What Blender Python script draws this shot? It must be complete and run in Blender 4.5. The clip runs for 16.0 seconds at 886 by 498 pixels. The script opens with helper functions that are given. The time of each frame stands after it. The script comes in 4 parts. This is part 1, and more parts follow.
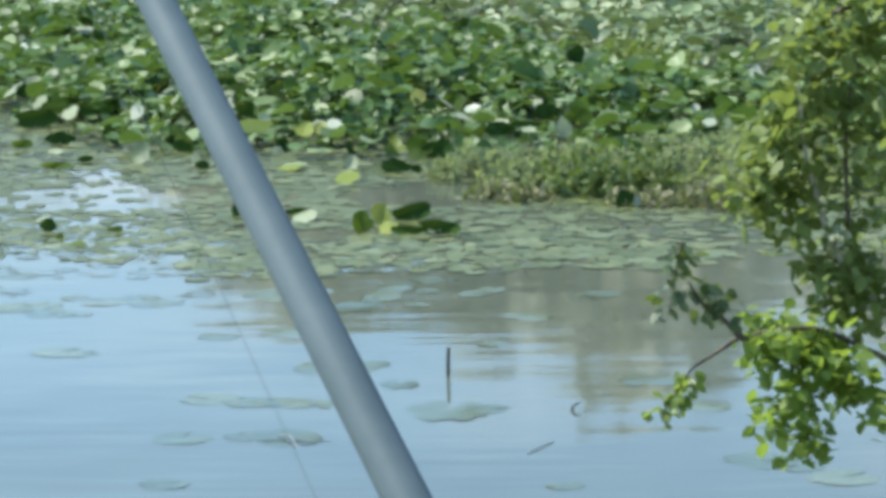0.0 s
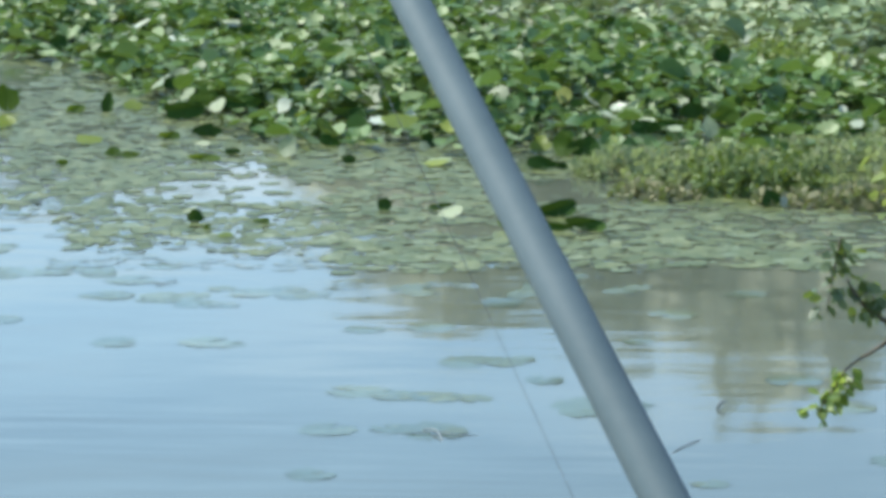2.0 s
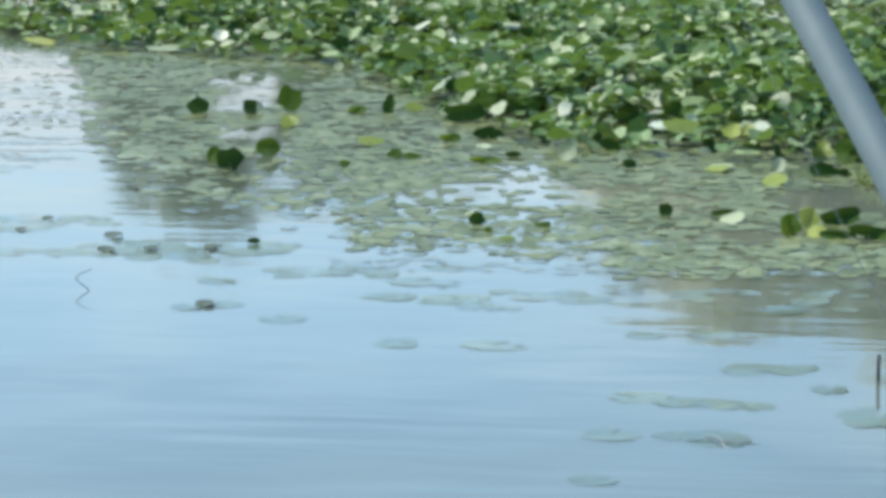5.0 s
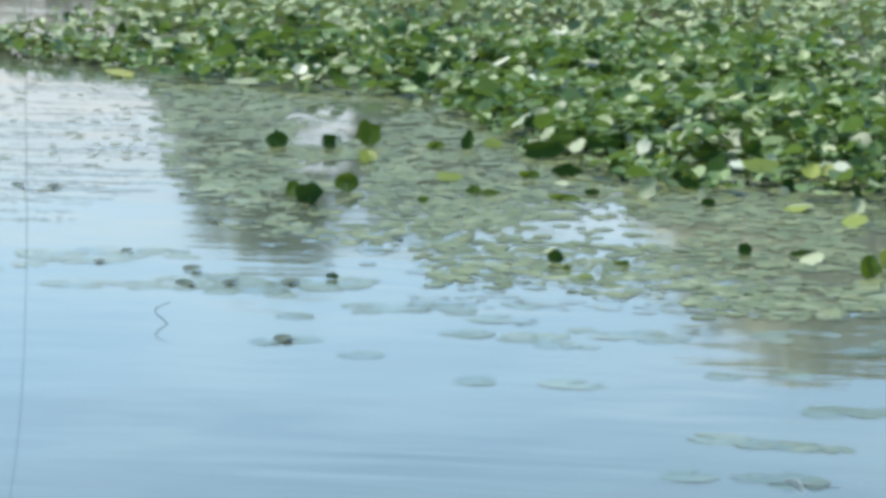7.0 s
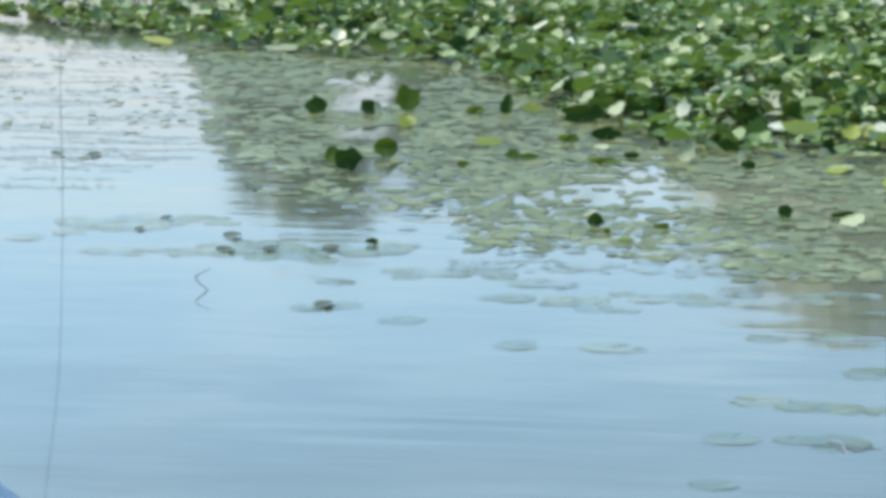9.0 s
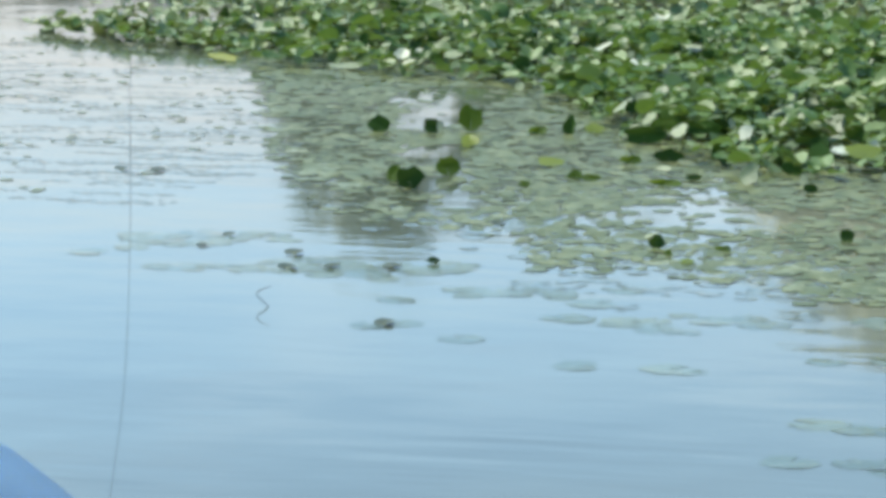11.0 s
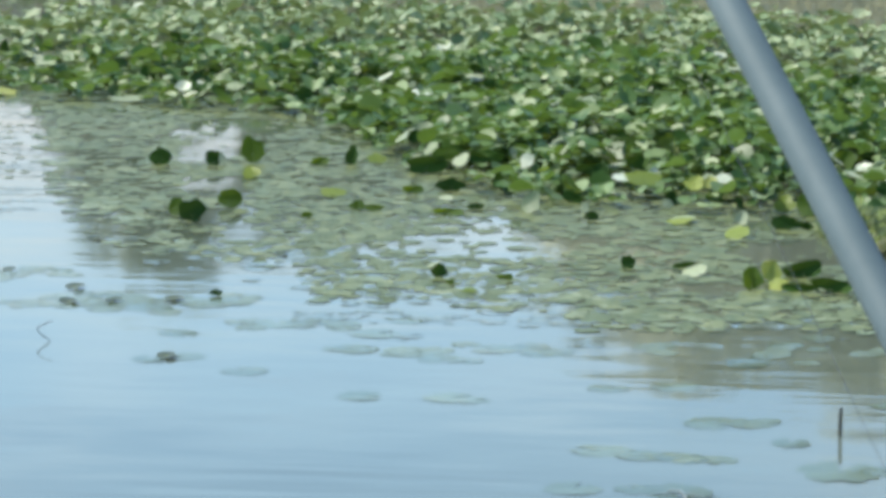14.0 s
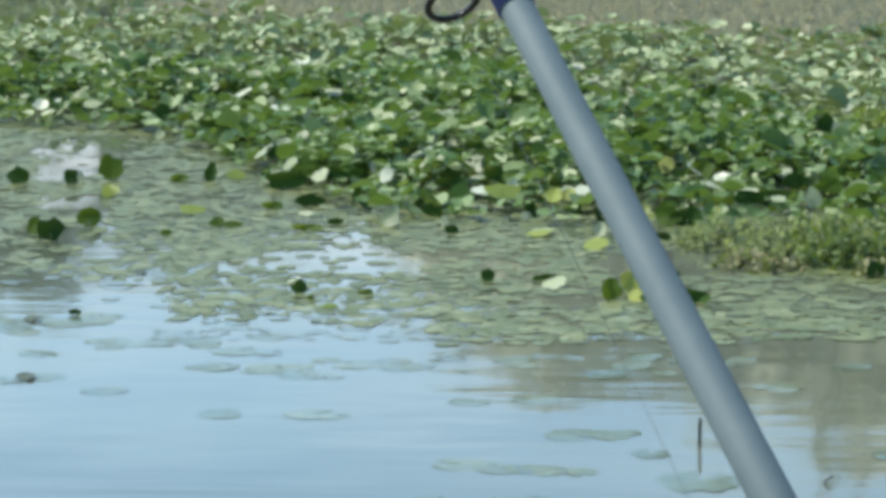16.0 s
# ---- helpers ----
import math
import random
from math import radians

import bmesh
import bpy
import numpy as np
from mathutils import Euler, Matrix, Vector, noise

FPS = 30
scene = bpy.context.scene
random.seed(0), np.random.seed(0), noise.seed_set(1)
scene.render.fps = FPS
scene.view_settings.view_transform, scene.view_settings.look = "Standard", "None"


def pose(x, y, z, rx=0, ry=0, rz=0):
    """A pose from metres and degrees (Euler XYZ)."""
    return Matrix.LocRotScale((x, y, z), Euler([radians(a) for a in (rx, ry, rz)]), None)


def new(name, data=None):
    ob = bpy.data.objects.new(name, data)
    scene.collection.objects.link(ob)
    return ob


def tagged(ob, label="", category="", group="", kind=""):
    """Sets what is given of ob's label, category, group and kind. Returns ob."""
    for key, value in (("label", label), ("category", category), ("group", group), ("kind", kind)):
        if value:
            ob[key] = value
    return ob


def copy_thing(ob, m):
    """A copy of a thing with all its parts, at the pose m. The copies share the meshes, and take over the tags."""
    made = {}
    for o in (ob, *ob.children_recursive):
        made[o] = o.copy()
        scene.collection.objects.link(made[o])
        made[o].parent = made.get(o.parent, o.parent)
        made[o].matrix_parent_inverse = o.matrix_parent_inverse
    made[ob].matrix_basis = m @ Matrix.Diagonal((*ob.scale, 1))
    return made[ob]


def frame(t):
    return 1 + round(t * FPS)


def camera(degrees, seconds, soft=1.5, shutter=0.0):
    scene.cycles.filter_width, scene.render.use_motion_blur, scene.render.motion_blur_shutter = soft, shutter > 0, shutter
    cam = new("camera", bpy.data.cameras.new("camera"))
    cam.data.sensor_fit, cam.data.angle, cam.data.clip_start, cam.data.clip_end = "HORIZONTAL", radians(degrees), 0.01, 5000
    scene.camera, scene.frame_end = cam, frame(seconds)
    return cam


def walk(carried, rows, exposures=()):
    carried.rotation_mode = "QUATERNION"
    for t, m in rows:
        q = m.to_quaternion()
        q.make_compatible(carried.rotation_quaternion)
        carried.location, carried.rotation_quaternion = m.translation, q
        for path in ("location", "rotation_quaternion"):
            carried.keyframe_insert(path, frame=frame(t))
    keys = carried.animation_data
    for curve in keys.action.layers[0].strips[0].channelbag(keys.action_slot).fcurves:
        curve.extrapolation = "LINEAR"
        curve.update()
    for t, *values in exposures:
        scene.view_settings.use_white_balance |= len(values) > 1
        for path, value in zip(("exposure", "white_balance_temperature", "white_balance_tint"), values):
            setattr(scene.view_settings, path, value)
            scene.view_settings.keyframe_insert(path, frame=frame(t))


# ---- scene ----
cam = camera(16.0, 16.0, soft=4.55)


def shot(x, y, z, tilt, turn, roll):
    return pose(x, y, z, 90 + tilt, 0, turn) @ pose(0, 0, 0, 0, 0, roll)


# seconds, x, y, z, tilt, turn to the left, roll
PATH = [
    (0.0, 0.062, 0.011, 1.994, -9.33, 0.57, -0.61), (0.5, 0.055, 0.004, 1.997, -9.41, 0.96, -0.69),
    (1.0, 0.0492, 0.001, 1.994, -9.35, 1.70, -0.44), (1.5, 0.046, 0.002, 1.981, -9.23, 2.49, -0.42),
    (2.0, 0.0308, -0.002, 1.986, -9.34, 3.10, -0.08), (2.5, 0.035, -0.001, 1.986, -9.31, 3.58, 0.01),
    (3.0, 0.029, 0.000, 1.985, -9.24, 3.76, 0.12), (3.5, 0.017, -0.003, 1.991, -9.09, 4.19, 0.31),
    (4.0, 0.0110, -0.006, 1.994, -8.95, 5.75, 0.06), (4.5, 0.008, -0.010, 1.996, -9.20, 7.05, -0.08),
    (5.0, -0.013, -0.006, 1.995, -9.30, 8.07, -0.02), (5.2, -0.008, -0.004, 1.998, -9.32, 8.45, -0.05),
    (7.3, -0.036, 0.006, 2.004, -8.64, 9.55, 0.39), (7.5, -0.035, 0.007, 2.004, -8.74, 9.67, 0.20),
    (8.0, -0.031, 0.013, 2.002, -9.15, 9.784, 0.16), (8.5, -0.030, 0.013, 2.003, -9.17, 9.844, -0.06),
    (9.0, -0.033, 0.012, 2.003, -9.33, 10.17, -0.12), (9.2, -0.033, 0.012, 2.003, -9.40, 10.34, -0.10), (11.3, -0.032, -0.007, 2.005, -8.95, 11.31, 0.47),
    (11.5, -0.038, -0.008, 2.008, -9.01, 11.14, 0.33), (12.0, -0.036, -0.009, 2.010, -8.75, 10.83, 0.20),
    (12.5, -0.038, -0.002, 2.017, -8.30, 10.10, -0.08), (13.0, -0.029, -0.005, 2.011, -7.85, 9.49, -0.05),
    (13.5, -0.0163, 0.002, 2.003, -8.14, 8.20, -0.25), (14.0, -0.014, 0.004, 2.002, -8.39, 7.38, 0.23),
    (14.5, -0.0068, 0.001, 2.003, -8.38, 6.74, 0.30), (15.0, -0.0068, 0.002, 2.008, -8.31, 5.99, 0.33),
    (15.5, -0.002, 0.001, 2.010, -8.18, 5.33, -0.02), (16.0, 0.004, 0.000, 2.012, -8.16, 4.88, -0.26),
]
walk(cam, [(r[0], shot(*r[1:])) for r in PATH], exposures=[(0.0, 1.13, 6500, 4), (5.0, 1.12, 6560, 4), (9.0, 1.11, 6640, 4), (12.0, 1.08, 6700, 4), (16.0, 1.08, 6780, 4)])

# ---- sky and sun ----
SUN_EL, SUN_AZ = 52.0, -74.0        # azimuth clockwise from +y


def make_world():
    world = bpy.data.worlds.new("sky")
    scene.world = world
    world.use_nodes = True
    nt = world.node_tree
    nt.nodes.clear()
    n, l = nt.nodes.new, nt.links.new
    sky = n("ShaderNodeTexSky")
    sky.sky_type, sky.sun_disc = "NISHITA", False
    sky.sun_elevation, sky.sun_rotation = radians(SUN_EL), radians(SUN_AZ)
    sky.dust_density, sky.air_density, sky.ozone_density = 0.15, 0.85, 1.0
    co = n("ShaderNodeTexCoord")
    mp = n("ShaderNodeMapping")
    mp.inputs["Scale"].default_value = (1.0, 1.0, 4.5)
    nz = n("ShaderNodeTexNoise")
    nz.inputs["Scale"].default_value, nz.inputs["Detail"].default_value, nz.inputs["Roughness"].default_value = 5.0, 5.0, 0.55
    ramp = n("ShaderNodeMapRange")
    ramp.inputs["From Min"].default_value, ramp.inputs["From Max"].default_value = 0.52, 0.78
    ramp.inputs["To Max"].default_value = 0.35
    mix = n("ShaderNodeMix")
    mix.data_type = "RGBA"
    mix.inputs["B"].default_value = (7.0, 7.2, 7.6, 1)
    bg = n("ShaderNodeBackground")
    bg.inputs["Strength"].default_value = 0.145
    out = n("ShaderNodeOutputWorld")
    l(co.outputs["Generated"], mp.inputs["Vector"])
    l(mp.outputs["Vector"], nz.inputs["Vector"])
    l(nz.outputs["Fac"], ramp.inputs["Value"])
    l(ramp.outputs["Result"], mix.inputs["Factor"])
    tone = n("ShaderNodeMix")
    tone.data_type, tone.blend_type = "RGBA", "MULTIPLY"
    tone.inputs["Factor"].default_value = 1.0
    tone.inputs["B"].default_value = (0.955, 1.045, 1.055, 1)
    l(sky.outputs["Color"], tone.inputs["A"])
    # paler air low over the horizon
    sep = n("ShaderNodeSeparateXYZ")
    l(co.outputs["Generated"], sep.inputs[0])
    low = n("ShaderNodeMapRange")
    low.interpolation_type = "SMOOTHSTEP"
    low.inputs["From Min"].default_value, low.inputs["From Max"].default_value = 0.20, 0.07
    l(sep.outputs["Z"], low.inputs["Value"])
    pale = n("ShaderNodeHueSaturation")
    pale.inputs["Saturation"].default_value, pale.inputs["Value"].default_value = 0.28, 0.50
    l(low.outputs["Result"], pale.inputs["Fac"])
    l(tone.outputs["Result"], pale.inputs["Color"])
    haze = n("ShaderNodeMix")
    haze.data_type, haze.blend_type = "RGBA", "MULTIPLY"
    haze.inputs["B"].default_value = (1.10, 0.985, 0.985, 1)
    l(low.outputs["Result"], haze.inputs["Factor"])
    l(pale.outputs["Color"], haze.inputs["A"])
    l(haze.outputs["Result"], mix.inputs["A"])
    l(mix.outputs["Result"], bg.inputs["Color"])
    l(bg.outputs["Background"], out.inputs["Surface"])


make_world()
sun_data = bpy.data.lights.new("sun", "SUN")
sun_data.energy, sun_data.angle, sun_data.color = 3.7, radians(0.55), (1.0, 0.96, 0.89)
sun = new("sun", sun_data)
az, el = radians(SUN_AZ), radians(SUN_EL)
to_sun = Vector((math.sin(az) * math.cos(el), math.cos(az) * math.cos(el), math.sin(el)))
sun.rotation_euler = to_sun.to_track_quat("Z", "Y").to_euler()
sun.location = to_sun * 40


# ---- materials ----
def shade(name, colours, rough=0.5, spec=0.5, scale=8.0, bump=0.0, bump_scale=40.0, per="island", through_light=0.0,
          through_colour=(0.25, 0.35, 0.04), metallic=0.0, spread=0.35, coat=0.0):
    """A surface whose colour runs over a ramp by piece and by two scales of grain."""
    mat = bpy.data.materials.new(name)
    mat.use_nodes = True
    nt = mat.node_tree
    n, l = nt.nodes.new, nt.links.new
    bsdf = nt.nodes["Principled BSDF"]
    out = nt.nodes["Material Output"]
    co = n("ShaderNodeTexCoord")
    big = n("ShaderNodeTexNoise")
    big.inputs["Scale"].default_value, big.inputs["Detail"].default_value = scale, 4.0
    small = n("ShaderNodeTexNoise")
    small.inputs["Scale"].default_value, small.inputs["Detail"].default_value = scale * 7, 3.0
    l(co.outputs["Object"], big.inputs["Vector"])
    l(co.outputs["Object"], small.inputs["Vector"])
    add = n("ShaderNodeMath")
    add.operation = "MULTIPLY_ADD"
    l(small.outputs["Fac"], add.inputs[0])
    add.inputs[1].default_value = 0.35
    l(big.outputs["Fac"], add.inputs[2])
    grain = n("ShaderNodeMapRange")
    grain.inputs["From Min"].default_value, grain.inputs["From Max"].default_value = 0.42, 0.95
    l(add.outputs[0], grain.inputs["Value"])
    fac = grain.outputs["Result"]
    if per:
        if per == "island":
            rnd = n("ShaderNodeNewGeometry").outputs["Random Per Island"]
        else:
            rnd = n("ShaderNodeObjectInfo").outputs["Random"]
        m = n("ShaderNodeMix")
        m.data_type = "FLOAT"
        m.inputs["Factor"].default_value = spread
        l(rnd, m.inputs["A"])
        l(fac, m.inputs["B"])
        fac = m.outputs["Result"]
    ramp = n("ShaderNodeValToRGB")
    els = ramp.color_ramp.elements
    els[0].position, els[0].color = colours[0][0], (*colours[0][1], 1)
    els[1].position, els[1].color = colours[-1][0], (*colours[-1][1], 1)
    for p, c in colours[1:-1]:
        els.new(p).color = (*c, 1)
    l(fac, ramp.inputs["Fac"])
    l(ramp.outputs["Color"], bsdf.inputs["Base Color"])
    bsdf.inputs["Roughness"].default_value = rough
    bsdf.inputs["Specular IOR Level"].default_value = spec
    bsdf.inputs["Metallic"].default_value = metallic
    bsdf.inputs["Coat Weight"].default_value = coat
    if bump:
        tex = n("ShaderNodeTexNoise")
        tex.inputs["Scale"].default_value, tex.inputs["Detail"].default_value = bump_scale, 4.0
        l(co.outputs["Object"], tex.inputs["Vector"])
        b = n("ShaderNodeBump")
        b.inputs["Strength"].default_value, b.inputs["Distance"].default_value = 1.0, bump
        l(tex.outputs["Fac"], b.inputs["Height"])
        l(b.outputs["Normal"], bsdf.inputs["Normal"])
    if through_light:
        tr = n("ShaderNodeBsdfTranslucent")
        hue = n("ShaderNodeMix")
        hue.data_type, hue.blend_type = "RGBA", "MULTIPLY"
        hue.inputs["Factor"].default_value = 0.0
        hue.inputs["A"].default_value = (*through_colour, 1)
        l(hue.outputs["Result"], tr.inputs["Color"])
        ms = n("ShaderNodeMixShader")
        ms.inputs["Fac"].default_value = through_light
        l(bsdf.outputs["BSDF"], ms.inputs[1])
        l(tr.outputs["BSDF"], ms.inputs[2])
        l(ms.outputs["Shader"], out.inputs["Surface"])
    return mat


LEAF_RAMP = [(0.0, (0.020, 0.056, 0.011)), (0.36, (0.049, 0.106, 0.020)), (0.56, (0.094, 0.160, 0.044)),
             (0.72, (0.164, 0.222, 0.090)), (0.88, (0.25, 0.305, 0.146)), (1.0, (0.41, 0.435, 0.26))]
M_FIELD = shade("emergent leaves", LEAF_RAMP, rough=0.5, spec=0.35, scale=1.1, through_light=0.18, through_colour=(0.19, 0.31, 0.05), spread=0.34)
# distance haze over the far leaves is put into this greyer ramp
HAZED_RAMP = [(0.0, (0.072, 0.122, 0.054)), (0.30, (0.130, 0.190, 0.086)), (0.50, (0.184, 0.242, 0.120)),
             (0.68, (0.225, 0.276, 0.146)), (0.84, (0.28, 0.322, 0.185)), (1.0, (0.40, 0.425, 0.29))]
M_FIELD_HAZED = shade("hazed emergent leaves", HAZED_RAMP, rough=0.55, spec=0.35, scale=1.1, through_light=0.15, through_colour=(0.24, 0.31, 0.08), spread=0.34)
# shade deep in the stand is put into this darker green
M_UNDER = shade("shade-dark lower leaves", [(0, (0.036, 0.074, 0.022)), (0.7, (0.066, 0.116, 0.040)), (1, (0.11, 0.160, 0.070))], rough=0.6, spec=0.15, scale=1.1, through_light=0.1, spread=0.5)
# near-black green holds the shade of turned-away leaf faces and gaps
M_DARK = shade("shade-dark leaf", [(0, (0.012, 0.040, 0.007)), (0.6, (0.028, 0.068, 0.010)), (1, (0.055, 0.105, 0.012))], rough=0.7, spec=0.12, per="object", through_light=0.1,
               through_colour=(0.10, 0.16, 0.02))
M_GREEN = shade("green leaf", [(0, (0.045, 0.09, 0.03)), (1, (0.12, 0.17, 0.08))], rough=0.45, spec=0.5, per="object", through_light=0.28)
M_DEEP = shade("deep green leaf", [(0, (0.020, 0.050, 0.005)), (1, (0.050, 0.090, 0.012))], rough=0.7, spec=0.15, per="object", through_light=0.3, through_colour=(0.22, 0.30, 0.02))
M_LIME = shade("lime leaf", [(0, (0.085, 0.125, 0.012)), (1, (0.16, 0.20, 0.03))], rough=0.5, spec=0.3, per="object", through_light=0.3, through_colour=(0.36, 0.42, 0.03))
M_SAGE = shade("sage leaf", [(0, (0.15, 0.19, 0.11)), (1, (0.24, 0.28, 0.18))], rough=0.5, spec=0.3, per="object", through_light=0.2)
# sun glint painted as a whitish base colour
M_WHITE = shade("glint-white leaf", [(0, (0.30, 0.34, 0.24)), (1, (0.47, 0.50, 0.38))], rough=0.4, spec=0.5, per="object", through_light=0.15, through_colour=(0.5, 0.5, 0.3))
M_SCRAP = shade("withered leaf", [(0, (0.040, 0.058, 0.046)), (1, (0.075, 0.095, 0.070))], rough=0.6, spec=0.2, per="object")
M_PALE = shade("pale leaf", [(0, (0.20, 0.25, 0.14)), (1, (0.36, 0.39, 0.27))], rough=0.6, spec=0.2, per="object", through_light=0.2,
               through_colour=(0.5, 0.5, 0.25))
M_YELLOW = shade("yellow leaf", [(0, (0.13, 0.18, 0.035)), (0.6, (0.22, 0.26, 0.06)), (1, (0.36, 0.35, 0.13))], rough=0.6, spec=0.2, per="object", through_light=0.25,
                 through_colour=(0.5, 0.5, 0.06))
M_PAD = shade("floating pad", [(0, (0.044, 0.066, 0.021)), (0.45, (0.092, 0.114, 0.041)), (1, (0.19, 0.205, 0.088))], rough=0.45, spec=0.3,
              scale=10, per="island", spread=0.5)
M_PAD_EDGE = shade("edge pad", [(0, (0.085, 0.112, 0.042)), (0.5, (0.145, 0.168, 0.070)), (1, (0.26, 0.27, 0.13))], rough=0.35, spec=0.35,
                   scale=10, per="object", spread=0.4)
M_PAD_ONE = shade("single floating pad", [(0, (0.035, 0.055, 0.034)), (0.6, (0.070, 0.095, 0.054)), (1, (0.15, 0.17, 0.095))], rough=0.14,
                  spec=0.25, scale=14, per="object", spread=0.5)
M_PAD_LOOSE = shade("loose floating pad", [(0, (0.050, 0.074, 0.040)), (0.6, (0.095, 0.118, 0.064)), (1, (0.17, 0.19, 0.105))], rough=0.2, spec=0.25, scale=14, per="object", spread=0.5)
M_PAD_WET = shade("wet sunken pad", [(0, (0.040, 0.056, 0.040)), (0.6, (0.070, 0.088, 0.060)), (1, (0.12, 0.14, 0.09))], rough=0.12,
                  spec=0.34, scale=14, spread=0.5)
M_STALK = shade("leaf stalk", [(0, (0.07, 0.10, 0.03)), (1, (0.16, 0.19, 0.07))], rough=0.5, per="object")
M_WEED = shade("weed", [(0, (0.13, 0.165, 0.075)), (0.45, (0.22, 0.255, 0.135)), (0.8, (0.27, 0.285, 0.165)), (1, (0.30, 0.29, 0.18))], rough=0.7, spec=0.2, through_light=0.4,
               through_colour=(0.30, 0.37, 0.13), spread=0.65)
M_SEDGE = shade("dry sedge", [(0, (0.28, 0.26, 0.17)), (0.6, (0.40, 0.37, 0.25)), (1, (0.52, 0.48, 0.34))], rough=0.8, spec=0.1, through_light=0.35, through_colour=(0.42, 0.40, 0.24))
M_TREE_LEAF = shade("tree leaf", [(0, (0.090, 0.135, 0.032)), (0.5, (0.145, 0.195, 0.052)), (1, (0.20, 0.245, 0.080))], rough=0.55, spec=0.3,
                    through_light=0.34, through_colour=(0.32, 0.40, 0.08), spread=0.3)
M_LOW_LEAF = shade("low tree leaf", [(0, (0.075, 0.125, 0.026)), (0.5, (0.13, 0.195, 0.042)), (1, (0.20, 0.27, 0.068))], rough=0.5, spec=0.3,
                   through_light=0.42, through_colour=(0.36, 0.50, 0.07), spread=0.3)
M_SPRIG_LEAF = shade("sprig leaf", [(0, (0.045, 0.088, 0.021)), (0.5, (0.115, 0.178, 0.042)), (1, (0.23, 0.30, 0.085))], rough=0.45,
                    through_light=0.42, through_colour=(0.37, 0.48, 0.08), spread=0.3, per="object")
# shade on the twig ends is painted in as a dark blue-green
M_SHADY_LEAF = shade("shade-toned twig leaf", [(0, (0.035, 0.062, 0.032)), (1, (0.085, 0.120, 0.070))], rough=0.5, spec=0.4, per="object", through_light=0.25)
M_BARK = shade("bark", [(0, (0.05, 0.04, 0.03)), (1, (0.16, 0.13, 0.10))], rough=0.85, per="", bump=0.004, bump_scale=60)
M_PALE_BARK = shade("pale dead wood", [(0, (0.35, 0.31, 0.24)), (1, (0.60, 0.56, 0.47))], rough=0.8, per="")
M_STICK = shade("wet stick", [(0, (0.02, 0.02, 0.018)), (1, (0.07, 0.065, 0.05))], rough=0.5, per="")
M_SUNK = shade("soaked wood", [(0, (0.14, 0.165, 0.175)), (1, (0.22, 0.245, 0.25))], rough=0.65, spec=0.2, per="")
M_WOODS = shade("far foliage", [(0, (0.36, 0.36, 0.22)), (0.6, (0.49, 0.48, 0.32)), (1, (0.58, 0.56, 0.40))], rough=0.7, scale=0.15)
M_SHRUB = shade("far dry shrubs", [(0, (0.27, 0.235, 0.18)), (0.6, (0.37, 0.325, 0.26)), (1, (0.47, 0.42, 0.34))], rough=0.7, scale=0.15)
M_WOODS_GREEN = shade("far green foliage", [(0, (0.12, 0.15, 0.075)), (0.6, (0.21, 0.245, 0.135)), (1, (0.31, 0.33, 0.20))], rough=0.7, scale=0.15)
M_ROD = shade("rod blank", [(0, (0.073, 0.104, 0.116)), (1, (0.100, 0.134, 0.146))], rough=0.66, spec=0.19, scale=30, per="", coat=0.0)
M_WRAP = shade("blue thread", [(0, (0.010, 0.03, 0.16)), (1, (0.02, 0.055, 0.26))], rough=0.18, per="", coat=0.8, bump=0.0002, bump_scale=900)
M_RING = shade("dark metal", [(0, (0.02, 0.02, 0.022)), (1, (0.05, 0.05, 0.055))], rough=0.3, per="", metallic=0.6)
M_GRIP = shade("cork", [(0, (0.30, 0.20, 0.11)), (1, (0.48, 0.35, 0.20))], rough=0.8, per="", scale=60)
M_LINE = shade("nylon line", [(0, (0.09, 0.11, 0.12)), (1, (0.13, 0.15, 0.16))], rough=0.3, per="")


def clear_thread(mat, share):
    nt = mat.node_tree
    tr, ms = nt.nodes.new("ShaderNodeBsdfTransparent"), nt.nodes.new("ShaderNodeMixShader")
    ms.inputs["Fac"].default_value = share
    nt.links.new(nt.nodes["Principled BSDF"].outputs["BSDF"], ms.inputs[1])
    nt.links.new(tr.outputs["BSDF"], ms.inputs[2])
    nt.links.new(ms.outputs["Shader"], nt.nodes["Material Output"].inputs["Surface"])


clear_thread(M_LINE, 0.6)
M_CLOTH = shade("blue cloth", [(0, (0.10, 0.24, 0.46)), (1, (0.15, 0.31, 0.54))], rough=0.8, spec=0.1, per="", scale=20, bump=0.0008, bump_scale=300)
clear_thread(M_CLOTH, 0.6)


